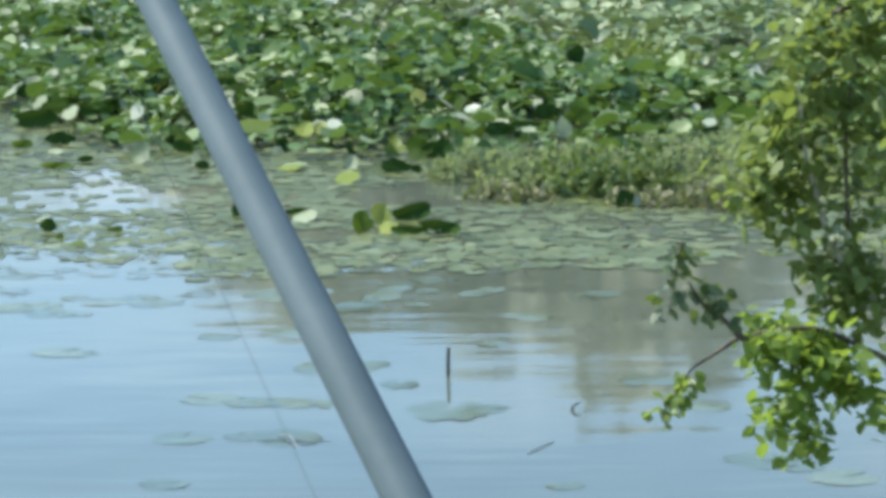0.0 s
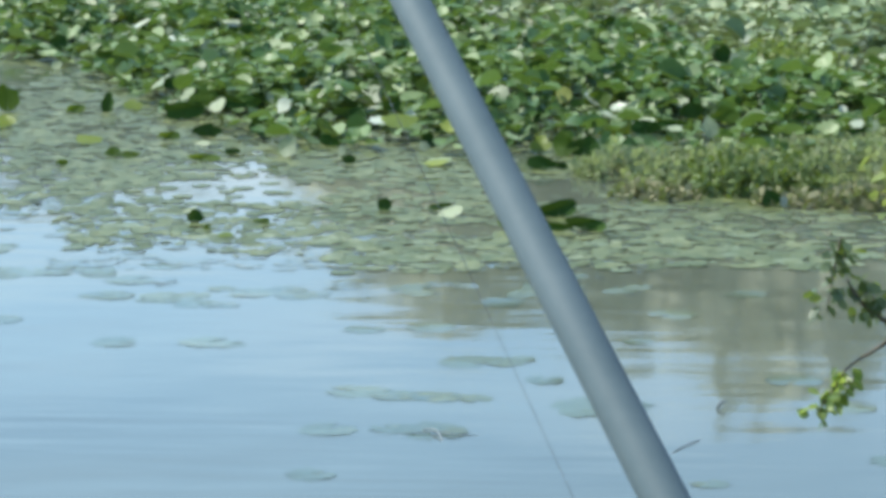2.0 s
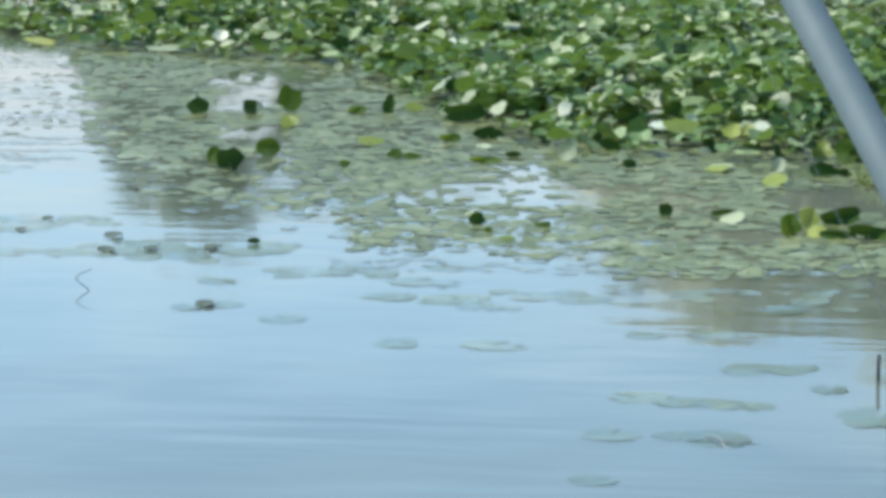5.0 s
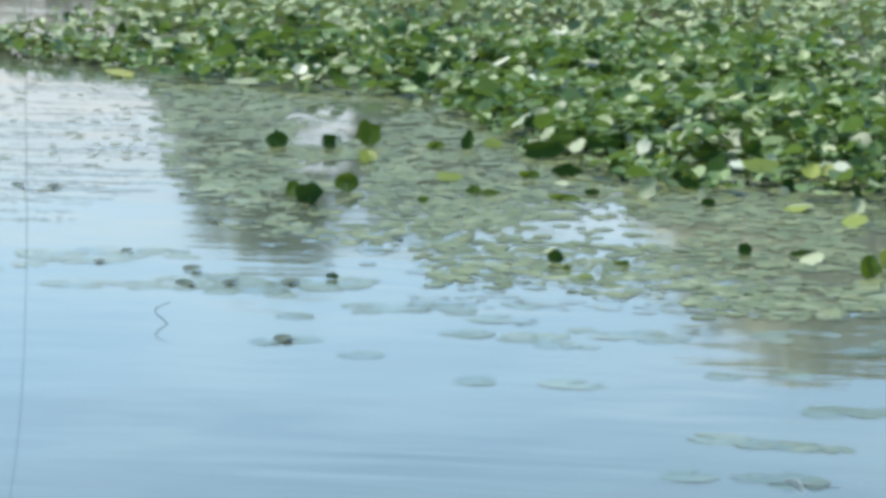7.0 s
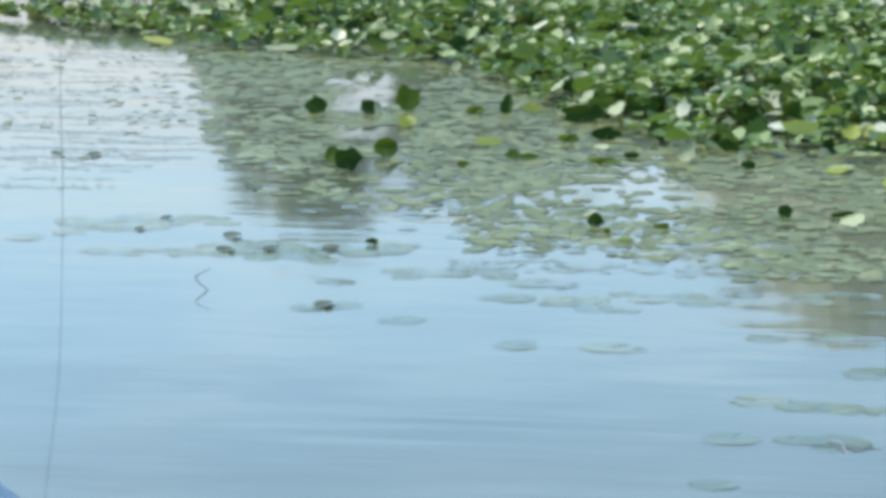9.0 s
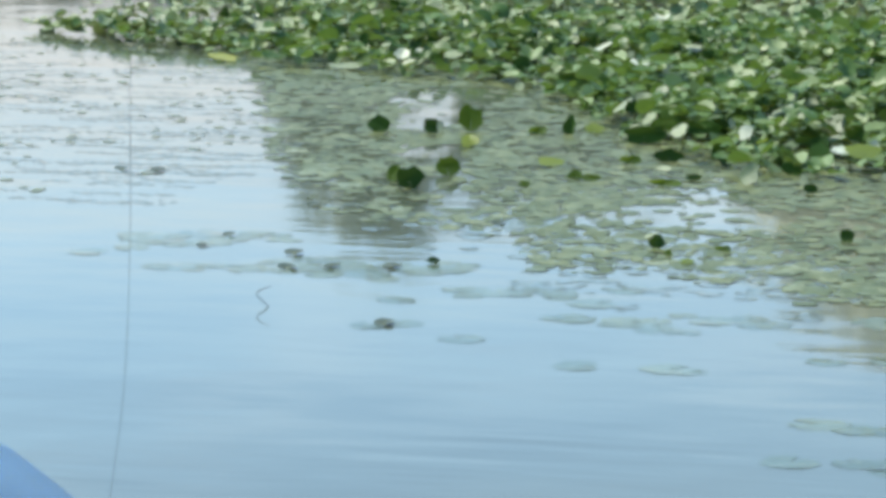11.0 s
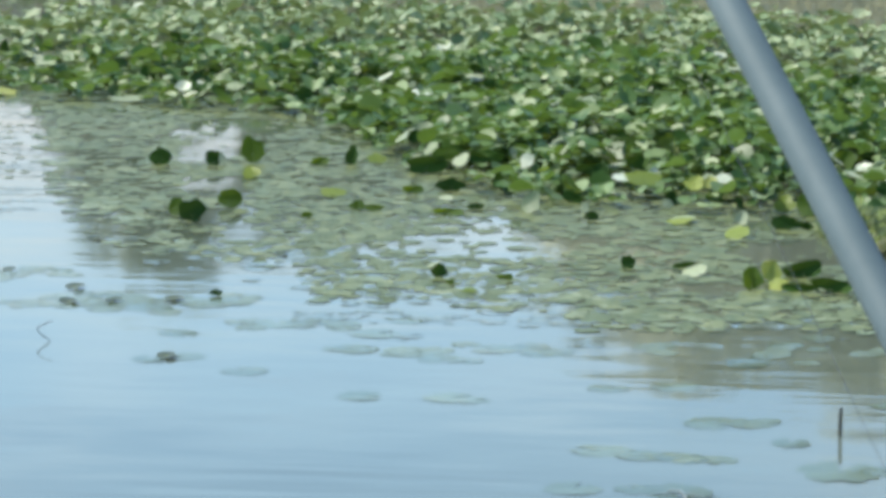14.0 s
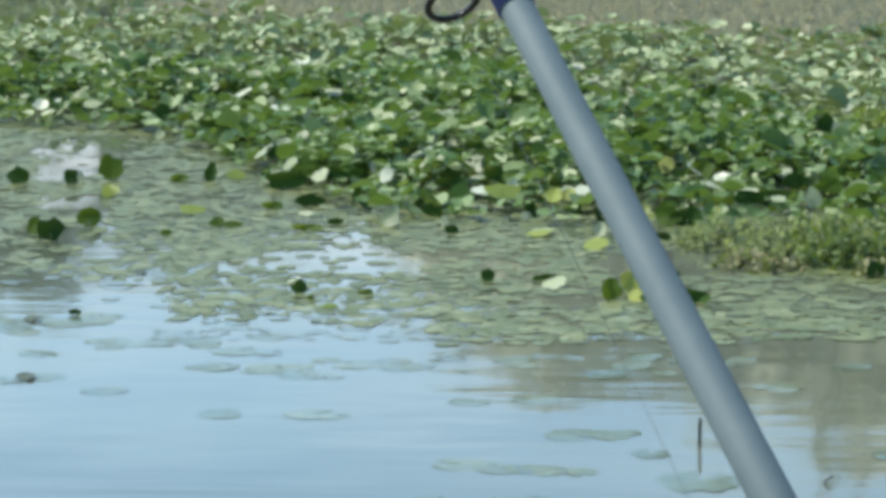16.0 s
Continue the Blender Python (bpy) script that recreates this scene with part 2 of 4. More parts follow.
def ground_material():
    mat = shade("bank soil", [(0, (0.075, 0.065, 0.05)), (0.5, (0.125, 0.11, 0.085)), (1, (0.20, 0.175, 0.13))], rough=0.9, scale=0.8, per="",
                bump=0.03, bump_scale=6)
    nt = mat.node_tree
    n, l = nt.nodes.new, nt.links.new
    ramp = [k for k in nt.nodes if k.type == "VALTORGB"][0]
    bsdf = nt.nodes["Principled BSDF"]
    # dry and green grass on the higher ground
    geo = n("ShaderNodeNewGeometry")
    sep = n("ShaderNodeSeparateXYZ")
    l(geo.outputs["Position"], sep.inputs[0])
    nz = n("ShaderNodeTexNoise")
    nz.inputs["Scale"].default_value, nz.inputs["Detail"].default_value = 0.35, 6
    l(geo.outputs["Position"], nz.inputs["Vector"])
    h = n("ShaderNodeMath")
    h.operation = "MULTIPLY_ADD"
    h.inputs[1].default_value = 0.9
    l(nz.outputs["Fac"], h.inputs[0])
    l(sep.outputs["Z"], h.inputs[2])
    band = n("ShaderNodeMapRange")
    band.inputs["From Min"].default_value, band.inputs["From Max"].default_value = 0.5, 0.9
    l(h.outputs[0], band.inputs["Value"])
    mix = n("ShaderNodeMix")
    mix.data_type = "RGBA"
    mix.inputs["B"].default_value = (0.115, 0.12, 0.06, 1)
    l(band.outputs["Result"], mix.inputs["Factor"])
    l(ramp.outputs["Color"], mix.inputs["A"])
    l(mix.outputs["Result"], bsdf.inputs["Base Color"])
    return mat


def water_material():
    mat = bpy.data.materials.new("pond water")
    mat.use_nodes = True
    nt = mat.node_tree
    n, l = nt.nodes.new, nt.links.new
    bsdf = nt.nodes["Principled BSDF"]
    geo = n("ShaderNodeNewGeometry")
    silt = n("ShaderNodeTexNoise")
    silt.inputs["Scale"].default_value, silt.inputs["Detail"].default_value = 0.5, 4
    l(geo.outputs["Position"], silt.inputs["Vector"])
    ramp = n("ShaderNodeValToRGB")
    ramp.color_ramp.elements[0].position, ramp.color_ramp.elements[0].color = 0.35, (0.060, 0.073, 0.056, 1)
    ramp.color_ramp.elements[1].position, ramp.color_ramp.elements[1].color = 0.7, (0.088, 0.102, 0.078, 1)
    l(silt.outputs["Fac"], ramp.inputs["Fac"])
    l(ramp.outputs["Color"], bsdf.inputs["Base Color"])
    bsdf.inputs["Roughness"].default_value = 0.06
    bsdf.inputs["IOR"].default_value = 1.333
    fine = n("ShaderNodeTexNoise")
    fine.inputs["Scale"].default_value, fine.inputs["Detail"].default_value = 4.0, 2
    broad = n("ShaderNodeTexNoise")
    broad.inputs["Scale"].default_value, broad.inputs["Detail"].default_value = 0.9, 2
    stretch = n("ShaderNodeMapping")
    stretch.inputs["Scale"].default_value = (0.55, 1.6, 1.0)
    l(geo.outputs["Position"], stretch.inputs["Vector"])
    l(stretch.outputs["Vector"], fine.inputs["Vector"])
    l(geo.outputs["Position"], broad.inputs["Vector"])
    b1 = n("ShaderNodeBump")
    b1.inputs["Strength"].default_value, b1.inputs["Distance"].default_value = 1.0, 0.0009
    b2 = n("ShaderNodeBump")
    b2.inputs["Strength"].default_value, b2.inputs["Distance"].default_value = 1.0, 0.007
    l(fine.outputs["Fac"], b1.inputs["Height"])
    l(broad.outputs["Fac"], b2.inputs["Height"])
    l(b1.outputs["Normal"], b2.inputs["Normal"])
    cat = n("ShaderNodeMapping")
    cat.inputs["Scale"].default_value = (0.9, 7.0, 1.0)
    l(geo.outputs["Position"], cat.inputs["Vector"])
    paw = n("ShaderNodeTexNoise")
    paw.inputs["Scale"].default_value, paw.inputs["Detail"].default_value = 1.0, 2
    l(cat.outputs["Vector"], paw.inputs["Vector"])
    zone = n("ShaderNodeTexNoise")
    zone.inputs["Scale"].default_value, zone.inputs["Detail"].default_value = 0.45, 1
    l(geo.outputs["Position"], zone.inputs["Vector"])
    lift = n("ShaderNodeMapRange")
    lift.inputs["From Min"].default_value, lift.inputs["From Max"].default_value = 0.5, 0.68
    l(zone.outputs["Fac"], lift.inputs["Value"])
    b3 = n("ShaderNodeBump")
    b3.inputs["Distance"].default_value = 0.0032
    l(lift.outputs["Result"], b3.inputs["Strength"])
    l(paw.outputs["Fac"], b3.inputs["Height"])
    l(b2.outputs["Normal"], b3.inputs["Normal"])
    l(b3.outputs["Normal"], bsdf.inputs["Normal"])
    return mat


M_GROUND, M_WATER = ground_material(), water_material()


# ---- building helpers ----
def mesh_of(name, verts, faces, mat, smooth=True):
    me = bpy.data.meshes.new(name)
    me.from_pydata([tuple(v) for v in verts], [], [tuple(f) for f in faces])
    me.materials.append(mat)
    if smooth:
        me.polygons.foreach_set("use_smooth", [True] * len(me.polygons))
    me.update()
    return me


def part(name, me, parent, label=""):
    ob = new(name, me)
    ob.parent = parent
    return tagged(ob, label)


def lerp(x, xs, ys):
    return float(np.interp(x, xs, ys))


def tube(points, radii, sides=8):
    """Vertices and faces of a tapering tube along points."""
    verts, faces = [], []
    pts = [Vector(p) for p in points]
    for i, p in enumerate(pts):
        d = (pts[min(i + 1, len(pts) - 1)] - pts[max(i - 1, 0)]).normalized()
        a = d.orthogonal().normalized() if i == 0 else (a - a.dot(d) * d).normalized()
        b = d.cross(a)
        for k in range(sides):
            t = 2 * math.pi * k / sides
            verts.append(p + float(radii[i]) * (math.cos(t) * a + math.sin(t) * b))
    for i in range(len(pts) - 1):
        for k in range(sides):
            j = (k + 1) % sides
            faces.append((i * sides + k, i * sides + j, (i + 1) * sides + j, (i + 1) * sides + k))
    faces.append(tuple(range(sides))[::-1])
    faces.append(tuple((len(pts) - 1) * sides + k for k in range(sides)))
    return verts, faces


def bent(points, steps=6):
    """A smooth line through a few points."""
    pts = [Vector(p) for p in points]
    out = []
    for i in range(len(pts) - 1):
        p0, p1, p2, p3 = pts[max(i - 1, 0)], pts[i], pts[i + 1], pts[min(i + 2, len(pts) - 1)]
        for k in range(steps):
            t = k / steps
            out.append(0.5 * ((2 * p1) + (p2 - p0) * t + (2 * p0 - 5 * p1 + 4 * p2 - p3) * t * t + (3 * p1 - p0 - 3 * p2 + p3) * t ** 3))
    out.append(pts[-1])
    return out


def disc(n=12, notch=0.35, cup=0.0, fold=0.0, wave=0.0, seed=0, rings=2, long=1.0, rag=0.03):
    """A round leaf of radius 1 with a notch at its stalk: vertices and triangles."""
    rng = random.Random(seed)
    ph = rng.uniform(0, 6.28)
    verts, faces = [(0.0, 0.0, 0.0)], []
    for r in range(1, rings + 1):
        q = r / rings
        for k in range(n):
            t = notch + (2 * math.pi - 2 * notch) * k / (n - 1)
            rim = q * (1 + 0.05 * math.sin(3 * t + ph) + rng.uniform(-rag, rag))
            x, y = rim * math.cos(t) * long, rim * math.sin(t)
            z = cup * q * q + fold * abs(y) + wave * q * math.sin(2 * t + ph) + rng.uniform(-0.02, 0.02) * wave * 4
            verts.append((x, y, z))
    for k in range(n - 1):
        faces.append((0, 1 + k, 2 + k))
        for r in range(1, rings):
            a, b = 1 + (r - 1) * n + k, 1 + r * n + k
            faces += [(a, b, b + 1), (a, b + 1, a + 1)]
    return np.array(verts), np.array(faces)


def scatter(name, templates, places, mat):
    """One mesh of many leaves. places: rows of template, x, y, z, radius, tilt, tilt direction, spin (radians)."""
    vs, fs, base = [], [], 0
    for k, x, y, z, r, tilt, way, spin in places:
        v, f = templates[int(k)]
        m = Matrix.Rotation(way, 3, "Z") @ Matrix.Rotation(tilt, 3, "Y") @ Matrix.Rotation(spin - way, 3, "Z")
        vs.append(v @ (np.array(m).T * r) + (x, y, z))
        fs.append(f + base)
        base += len(v)
    vs, fs = np.concatenate(vs), np.concatenate(fs)
    me = bpy.data.meshes.new(name)
    me.from_pydata(vs.tolist(), [], fs.tolist())
    me.materials.append(mat)
    me.polygons.foreach_set("use_smooth", [True] * len(me.polygons))
    me.update()
    return me


# ---- ground and water ----
def far_edge(x):
    return lerp(x, (-60, -20, 20, 60), (40, 46, 46, 38))


def near_edge(x):
    return lerp(x, (-60, -8, 0.6, 1.6, 2.4, 8, 60), (0.5, 1.6, 1.6, 3.6, 5.6, 6.0, 4.0))


def ground_height(x, y):
    near, far = near_edge(x), far_edge(x)
    side = max(0.0, (abs(x) - 90) / 30)
    rough = 0.05 * noise.noise((x * 0.6, y * 0.6, 0.0)) + 0.12 * noise.noise((x * 0.09, y * 0.09, 3.0))
    if y < near:
        h = min(0.45, 0.45 * (near - y) / 0.9)
    elif y > far:
        d = y - far
        h = min(0.16 * d, 0.5) + min(d * 0.012, 1.5)
    else:
        h = -min(0.35 * (y - near), 0.35 * (far - y), 0.8)
        rough *= 0.3
        h = max(h, -0.8 + side * 2)
    if abs(y - near) < 0.4 or abs(y - far) < 0.25:
        rough *= 0.3
    return h + rough * (0.0 if y < 1.2 and abs(x) < 2 else 1.0)


def spaced(marks):
    out = []
    for a, b, n in marks:
        out += list(np.linspace(a, b, n, endpoint=False))
    return out + [marks[-1][1]]


gx = spaced([(-1500, -120, 6), (-120, -16, 26), (-16, 12, 57), (12, 120, 26), (120, 1500, 6)])
gy = spaced([(-1500, -60, 6), (-60, -4, 14), (-4, 8, 30), (8, 38, 24), (38, 52, 40), (52, 90, 16), (90, 1500, 8)])
gv = [(x, y, ground_height(x, y)) for y in gy for x in gx]
gf = [(j * len(gx) + i, j * len(gx) + i + 1, (j + 1) * len(gx) + i + 1, (j + 1) * len(gx) + i) for j in range(len(gy) - 1) for i in range(len(gx) - 1)]
ground = tagged(new("ground", mesh_of("ground", gv, gf, M_GROUND)), "muddy tan pond bank with short dry grass", "ground", kind="structure")
wv = [(-130, -1.5, 0), (130, -1.5, 0), (130, 52, 0), (-130, 52, 0)]
water = tagged(new("water", mesh_of("water", wv, [(0, 1, 2, 3)], M_WATER)), "still murky pond water reflecting blue sky", "water", kind="structure")


# ---- far woods ----
def far_woods(mat, seed, a, last, behind=False, slim=1.0):
    rng = random.Random(seed)
    verts, faces = [], []

    def tree(x, y, h):
        z0 = ground_height(x, y) - 0.1
        v, f = tube([(x, y, z0), (x + rng.uniform(-.2, .2), y, z0 + h * 0.45), (x + rng.uniform(-.4, .4), y, z0 + h * 0.85)],
                    [0.022 * h, 0.016 * h, 0.004 * h], 6)
        b = len(verts)
        verts.extend(v)
        faces.extend(tuple(i + b for i in q) for q in f)
        lobes = [(x + rng.gauss(0, 0.09) * h * slim, y + rng.gauss(0, 0.10) * h, z0 + h * rng.uniform(0.12 if slim < 1 else 0.3, 0.86), h * rng.uniform(0.10, 0.19) * slim) for _ in range(9 if slim == 1 else 13)]
        lobes.append((x, y, z0 + h * 0.86, h * 0.13))
        for lx, ly, lz, lr in lobes:
            for _ in range(130):
                d = Vector((rng.gauss(0, 1), rng.gauss(0, 1), rng.gauss(0, 1))).normalized() * lr * rng.uniform(0.55, 1.05)
                c = Vector((lx, ly, lz)) + d
                s = rng.uniform(0.024, 0.050) * h
                u = Vector((rng.gauss(0, 1), rng.gauss(0, 1), rng.gauss(0, 1))).normalized()
                w = u.orthogonal().normalized()
                b = len(verts)
                verts.extend([c - u * s, c + w * s * 0.6, c + u * s, c - w * s * 0.5])
                faces.append((b, b + 1, b + 2, b + 3))

    def height(azim):
        return lerp(azim, (-60, -20, -4.4, -3.6, -2.2, -1.5, 4.9, 5.2, 7.3, 7.8, 10.7, 11.0, 12.1, 12.35, 12.9, 13.2, 13.8, 14.2, 34, 62),
                    (11, 10.5, 10.0, 12.0, 12.0, 9.6, 9.6, 4.6, 4.4, 6.3, 6.3, 3.4, 3.4, 7.6, 7.8, 6.8, 6.0, 2.6, 2.6, 8))

    while a < last:
        d = rng.uniform(58, 62)
        h = height(a) * rng.uniform(0.88, 1.0)
        tree(-math.sin(radians(a)) * d, math.cos(radians(a)) * d, h)
        a += max(0.10 * h, 0.5) / d * 57.3 * 1.3 * (0.75 if slim < 1 else 1.0)
    for i in range(26 if behind else 0):
        q = radians(100 + i * 6.4)
        tree(math.sin(q) * rng.uniform(22, 34), math.cos(q) * rng.uniform(18, 30) - 6, rng.uniform(6, 9))
    return mesh_of("woods", verts, faces, mat)


tagged(new("far_woods", far_woods(M_WOODS, 5, -62, 5.0)), "far belt of dry tan-olive trees behind the pond", "trees", kind="stuff")
tagged(new("far_woods", far_woods(M_WOODS_GREEN, 6, 5.4, 13.85, True, 0.6)), "far belt of olive-green trees behind the pond", "trees", kind="stuff")
tagged(new("far_shrubs", far_woods(M_SHRUB, 7, 14.0, 62)), "low far belt of dry tan shrubs behind the pond", "shrubs", kind="stuff")


# ---- the emergent lily field ----
FRONT_X = (-7.7, -6.9, -6.16, -5.18, -4.17, -3.24, -2.48, -2.18, -1.4, -0.55, 0.8, 1.6, 4, 12)
FRONT_Y = (21.7, 21.1, 20.6, 19.7, 19.1, 18.7, 16.7, 15.7, 14.9, 14.7, 14.5, 14.6, 14.2, 14.0)
BACK_X = (-7.7, -6.95, -6.75, -6.6, -6.0, -4.0, -1.3, 1.2, 12)
BACK_Y = (21.4, 22.6, 24.2, 25.6, 26.8, 27.0, 25.8, 24.5, 24.0)


def front(x):
    return lerp(x, FRONT_X, FRONT_Y) + 0.45 * noise.noise((x * 1.7, 2.0, 0.0))


def back(x):
    return lerp(x, BACK_X, BACK_Y) + 0.25 * noise.noise((x * 1.3, 9.0, 0.0))


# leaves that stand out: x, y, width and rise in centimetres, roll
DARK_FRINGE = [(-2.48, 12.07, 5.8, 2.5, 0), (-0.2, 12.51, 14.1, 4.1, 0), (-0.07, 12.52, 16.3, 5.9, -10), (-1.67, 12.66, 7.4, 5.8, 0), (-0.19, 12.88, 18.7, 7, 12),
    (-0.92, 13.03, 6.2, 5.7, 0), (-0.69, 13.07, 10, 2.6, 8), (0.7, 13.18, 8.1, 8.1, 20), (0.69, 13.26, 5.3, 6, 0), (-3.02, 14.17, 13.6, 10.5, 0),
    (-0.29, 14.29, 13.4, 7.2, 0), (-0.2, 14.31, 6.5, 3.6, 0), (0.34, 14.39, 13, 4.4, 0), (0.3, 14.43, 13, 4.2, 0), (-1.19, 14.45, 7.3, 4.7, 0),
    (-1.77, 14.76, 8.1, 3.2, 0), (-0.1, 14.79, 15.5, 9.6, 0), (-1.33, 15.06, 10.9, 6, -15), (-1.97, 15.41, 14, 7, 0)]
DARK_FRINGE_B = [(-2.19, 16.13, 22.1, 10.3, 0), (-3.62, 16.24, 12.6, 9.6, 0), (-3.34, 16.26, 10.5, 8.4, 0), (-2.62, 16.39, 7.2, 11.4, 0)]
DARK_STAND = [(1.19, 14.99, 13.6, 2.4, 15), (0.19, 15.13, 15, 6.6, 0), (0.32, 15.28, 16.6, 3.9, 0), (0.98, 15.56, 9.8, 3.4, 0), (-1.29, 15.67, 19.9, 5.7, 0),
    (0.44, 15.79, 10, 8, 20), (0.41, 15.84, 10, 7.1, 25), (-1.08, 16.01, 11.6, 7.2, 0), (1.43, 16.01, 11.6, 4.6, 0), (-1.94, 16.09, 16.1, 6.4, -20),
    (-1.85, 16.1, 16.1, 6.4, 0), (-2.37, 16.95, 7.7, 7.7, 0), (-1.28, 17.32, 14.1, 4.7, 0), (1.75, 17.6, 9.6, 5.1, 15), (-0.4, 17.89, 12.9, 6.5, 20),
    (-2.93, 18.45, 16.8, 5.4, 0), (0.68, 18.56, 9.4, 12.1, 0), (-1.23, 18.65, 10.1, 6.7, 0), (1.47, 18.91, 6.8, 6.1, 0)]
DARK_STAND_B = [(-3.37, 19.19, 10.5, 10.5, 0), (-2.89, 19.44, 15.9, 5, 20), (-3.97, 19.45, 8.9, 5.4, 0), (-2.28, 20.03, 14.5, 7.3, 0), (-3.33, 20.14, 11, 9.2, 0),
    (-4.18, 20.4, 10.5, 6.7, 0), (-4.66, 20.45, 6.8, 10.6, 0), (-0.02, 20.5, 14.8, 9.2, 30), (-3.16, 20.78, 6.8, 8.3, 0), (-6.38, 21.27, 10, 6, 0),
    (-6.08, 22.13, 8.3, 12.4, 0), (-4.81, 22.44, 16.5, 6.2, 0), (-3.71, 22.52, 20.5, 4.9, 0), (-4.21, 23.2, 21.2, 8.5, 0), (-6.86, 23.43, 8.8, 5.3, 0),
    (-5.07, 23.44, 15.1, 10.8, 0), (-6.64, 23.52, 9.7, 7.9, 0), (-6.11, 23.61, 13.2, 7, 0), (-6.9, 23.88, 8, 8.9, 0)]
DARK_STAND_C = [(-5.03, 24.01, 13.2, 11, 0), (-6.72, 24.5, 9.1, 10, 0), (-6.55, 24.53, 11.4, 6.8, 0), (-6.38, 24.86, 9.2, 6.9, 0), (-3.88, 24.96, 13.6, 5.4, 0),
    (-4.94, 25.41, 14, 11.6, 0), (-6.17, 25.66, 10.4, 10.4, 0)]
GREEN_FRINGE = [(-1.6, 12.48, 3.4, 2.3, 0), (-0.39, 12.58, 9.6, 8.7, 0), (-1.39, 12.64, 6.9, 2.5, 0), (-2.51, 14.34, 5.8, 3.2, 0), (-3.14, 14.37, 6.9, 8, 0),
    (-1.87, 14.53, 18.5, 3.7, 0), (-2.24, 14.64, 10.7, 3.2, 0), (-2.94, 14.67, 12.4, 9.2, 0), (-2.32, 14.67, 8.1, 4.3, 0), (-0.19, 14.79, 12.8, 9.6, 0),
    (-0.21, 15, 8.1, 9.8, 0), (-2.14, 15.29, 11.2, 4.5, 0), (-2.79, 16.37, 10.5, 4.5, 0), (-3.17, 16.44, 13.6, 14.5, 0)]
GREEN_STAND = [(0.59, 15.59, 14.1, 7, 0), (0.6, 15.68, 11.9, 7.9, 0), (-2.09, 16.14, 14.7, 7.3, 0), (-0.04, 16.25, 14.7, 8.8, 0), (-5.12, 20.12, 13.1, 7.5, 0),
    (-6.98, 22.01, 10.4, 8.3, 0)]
LIME_FRINGE = [(-1.5, 12.29, 6.7, 2, 0), (-0.31, 14.91, 9.7, 8.1, 0), (-2.52, 15.1, 13.8, 5, 0), (-3.04, 15.77, 10.1, 6.4, 0), (-2.51, 16.51, 10.6, 5.4, 0)]
LIME_STAND = [(-1.01, 15.32, 18, 7.2, 0), (-0.97, 16.86, 12.2, 11, 0)]
PALE_FRINGE = [(-0.63, 12.89, 11.2, 3.5, 20), (-1.73, 12.94, 6.6, 1.9, 20), (0.95, 14.34, 5.2, 3.1, 0), (-0.5, 14.4, 6.5, 7.3, 0), (-0.77, 14.49, 11.8, 2.9, 6),
    (-1.24, 14.66, 3.7, 5.9, 0), (-0.87, 14.92, 5.4, 4.9, 0), (-1.95, 15.06, 7.7, 2.7, 0), (-3.29, 16.23, 3.6, 7.5, 0), (-3.26, 18.47, 6.1, 6.1, 0)]
PALE_STAND = [(0.33, 15.07, 8.2, 3, 0), (1.3, 15.2, 3.3, 6.9, 0), (-0.67, 15.3, 12.4, 5, -15), (0.18, 15.32, 12.5, 3.9, 12), (0.01, 15.61, 12.7, 3.4, -18),
    (-1.98, 15.92, 10.1, 7.2, 30), (0.38, 16.15, 8.2, 5.2, 0), (-1.75, 16.3, 5.3, 5.9, 0), (-2.2, 16.43, 8.4, 6.6, 25), (1.38, 17.34, 9.4, 3.1, 15),
    (-1.43, 17.4, 6.3, 5.7, 0), (-2.08, 17.91, 5.9, 5.2, 0), (1.4, 18.16, 6.6, 5.2, 0), (0.74, 18.25, 5.3, 11.2, 0), (0.18, 19.04, 10.3, 5.1, 30),
    (-2.25, 19.18, 6.3, 10.4, 0), (-3.25, 19.38, 6.4, 5, 0), (-2.3, 19.47, 7.8, 8.8, 0), (-3.9, 19.65, 10.8, 5.1, 0)]
PALE_STAND_B = [(-3.21, 19.76, 7.2, 9, 0), (-2.8, 19.95, 5.1, 4.4, 0), (-0.51, 20.09, 10.1, 5.8, 0), (-4.42, 20.16, 13, 3.7, 0), (-2.46, 20.48, 11.9, 5.2, 0),
    (-3.31, 20.84, 8.4, 6.1, 0), (-5.51, 21.06, 11, 3.9, 0), (-4.88, 21.15, 9.8, 4.7, 0), (-5.65, 21.43, 8.8, 6.4, 0), (-5.55, 21.87, 8.9, 4.9, 0),
    (-0.74, 22.66, 6.5, 5.7, 0), (-3.77, 23.54, 8.6, 7.7, 0), (-0.37, 23.95, 17.2, 7.8, 0), (0.14, 24.97, 22.4, 3.6, 0)]
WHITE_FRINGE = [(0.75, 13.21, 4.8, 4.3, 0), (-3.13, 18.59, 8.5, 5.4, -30)]
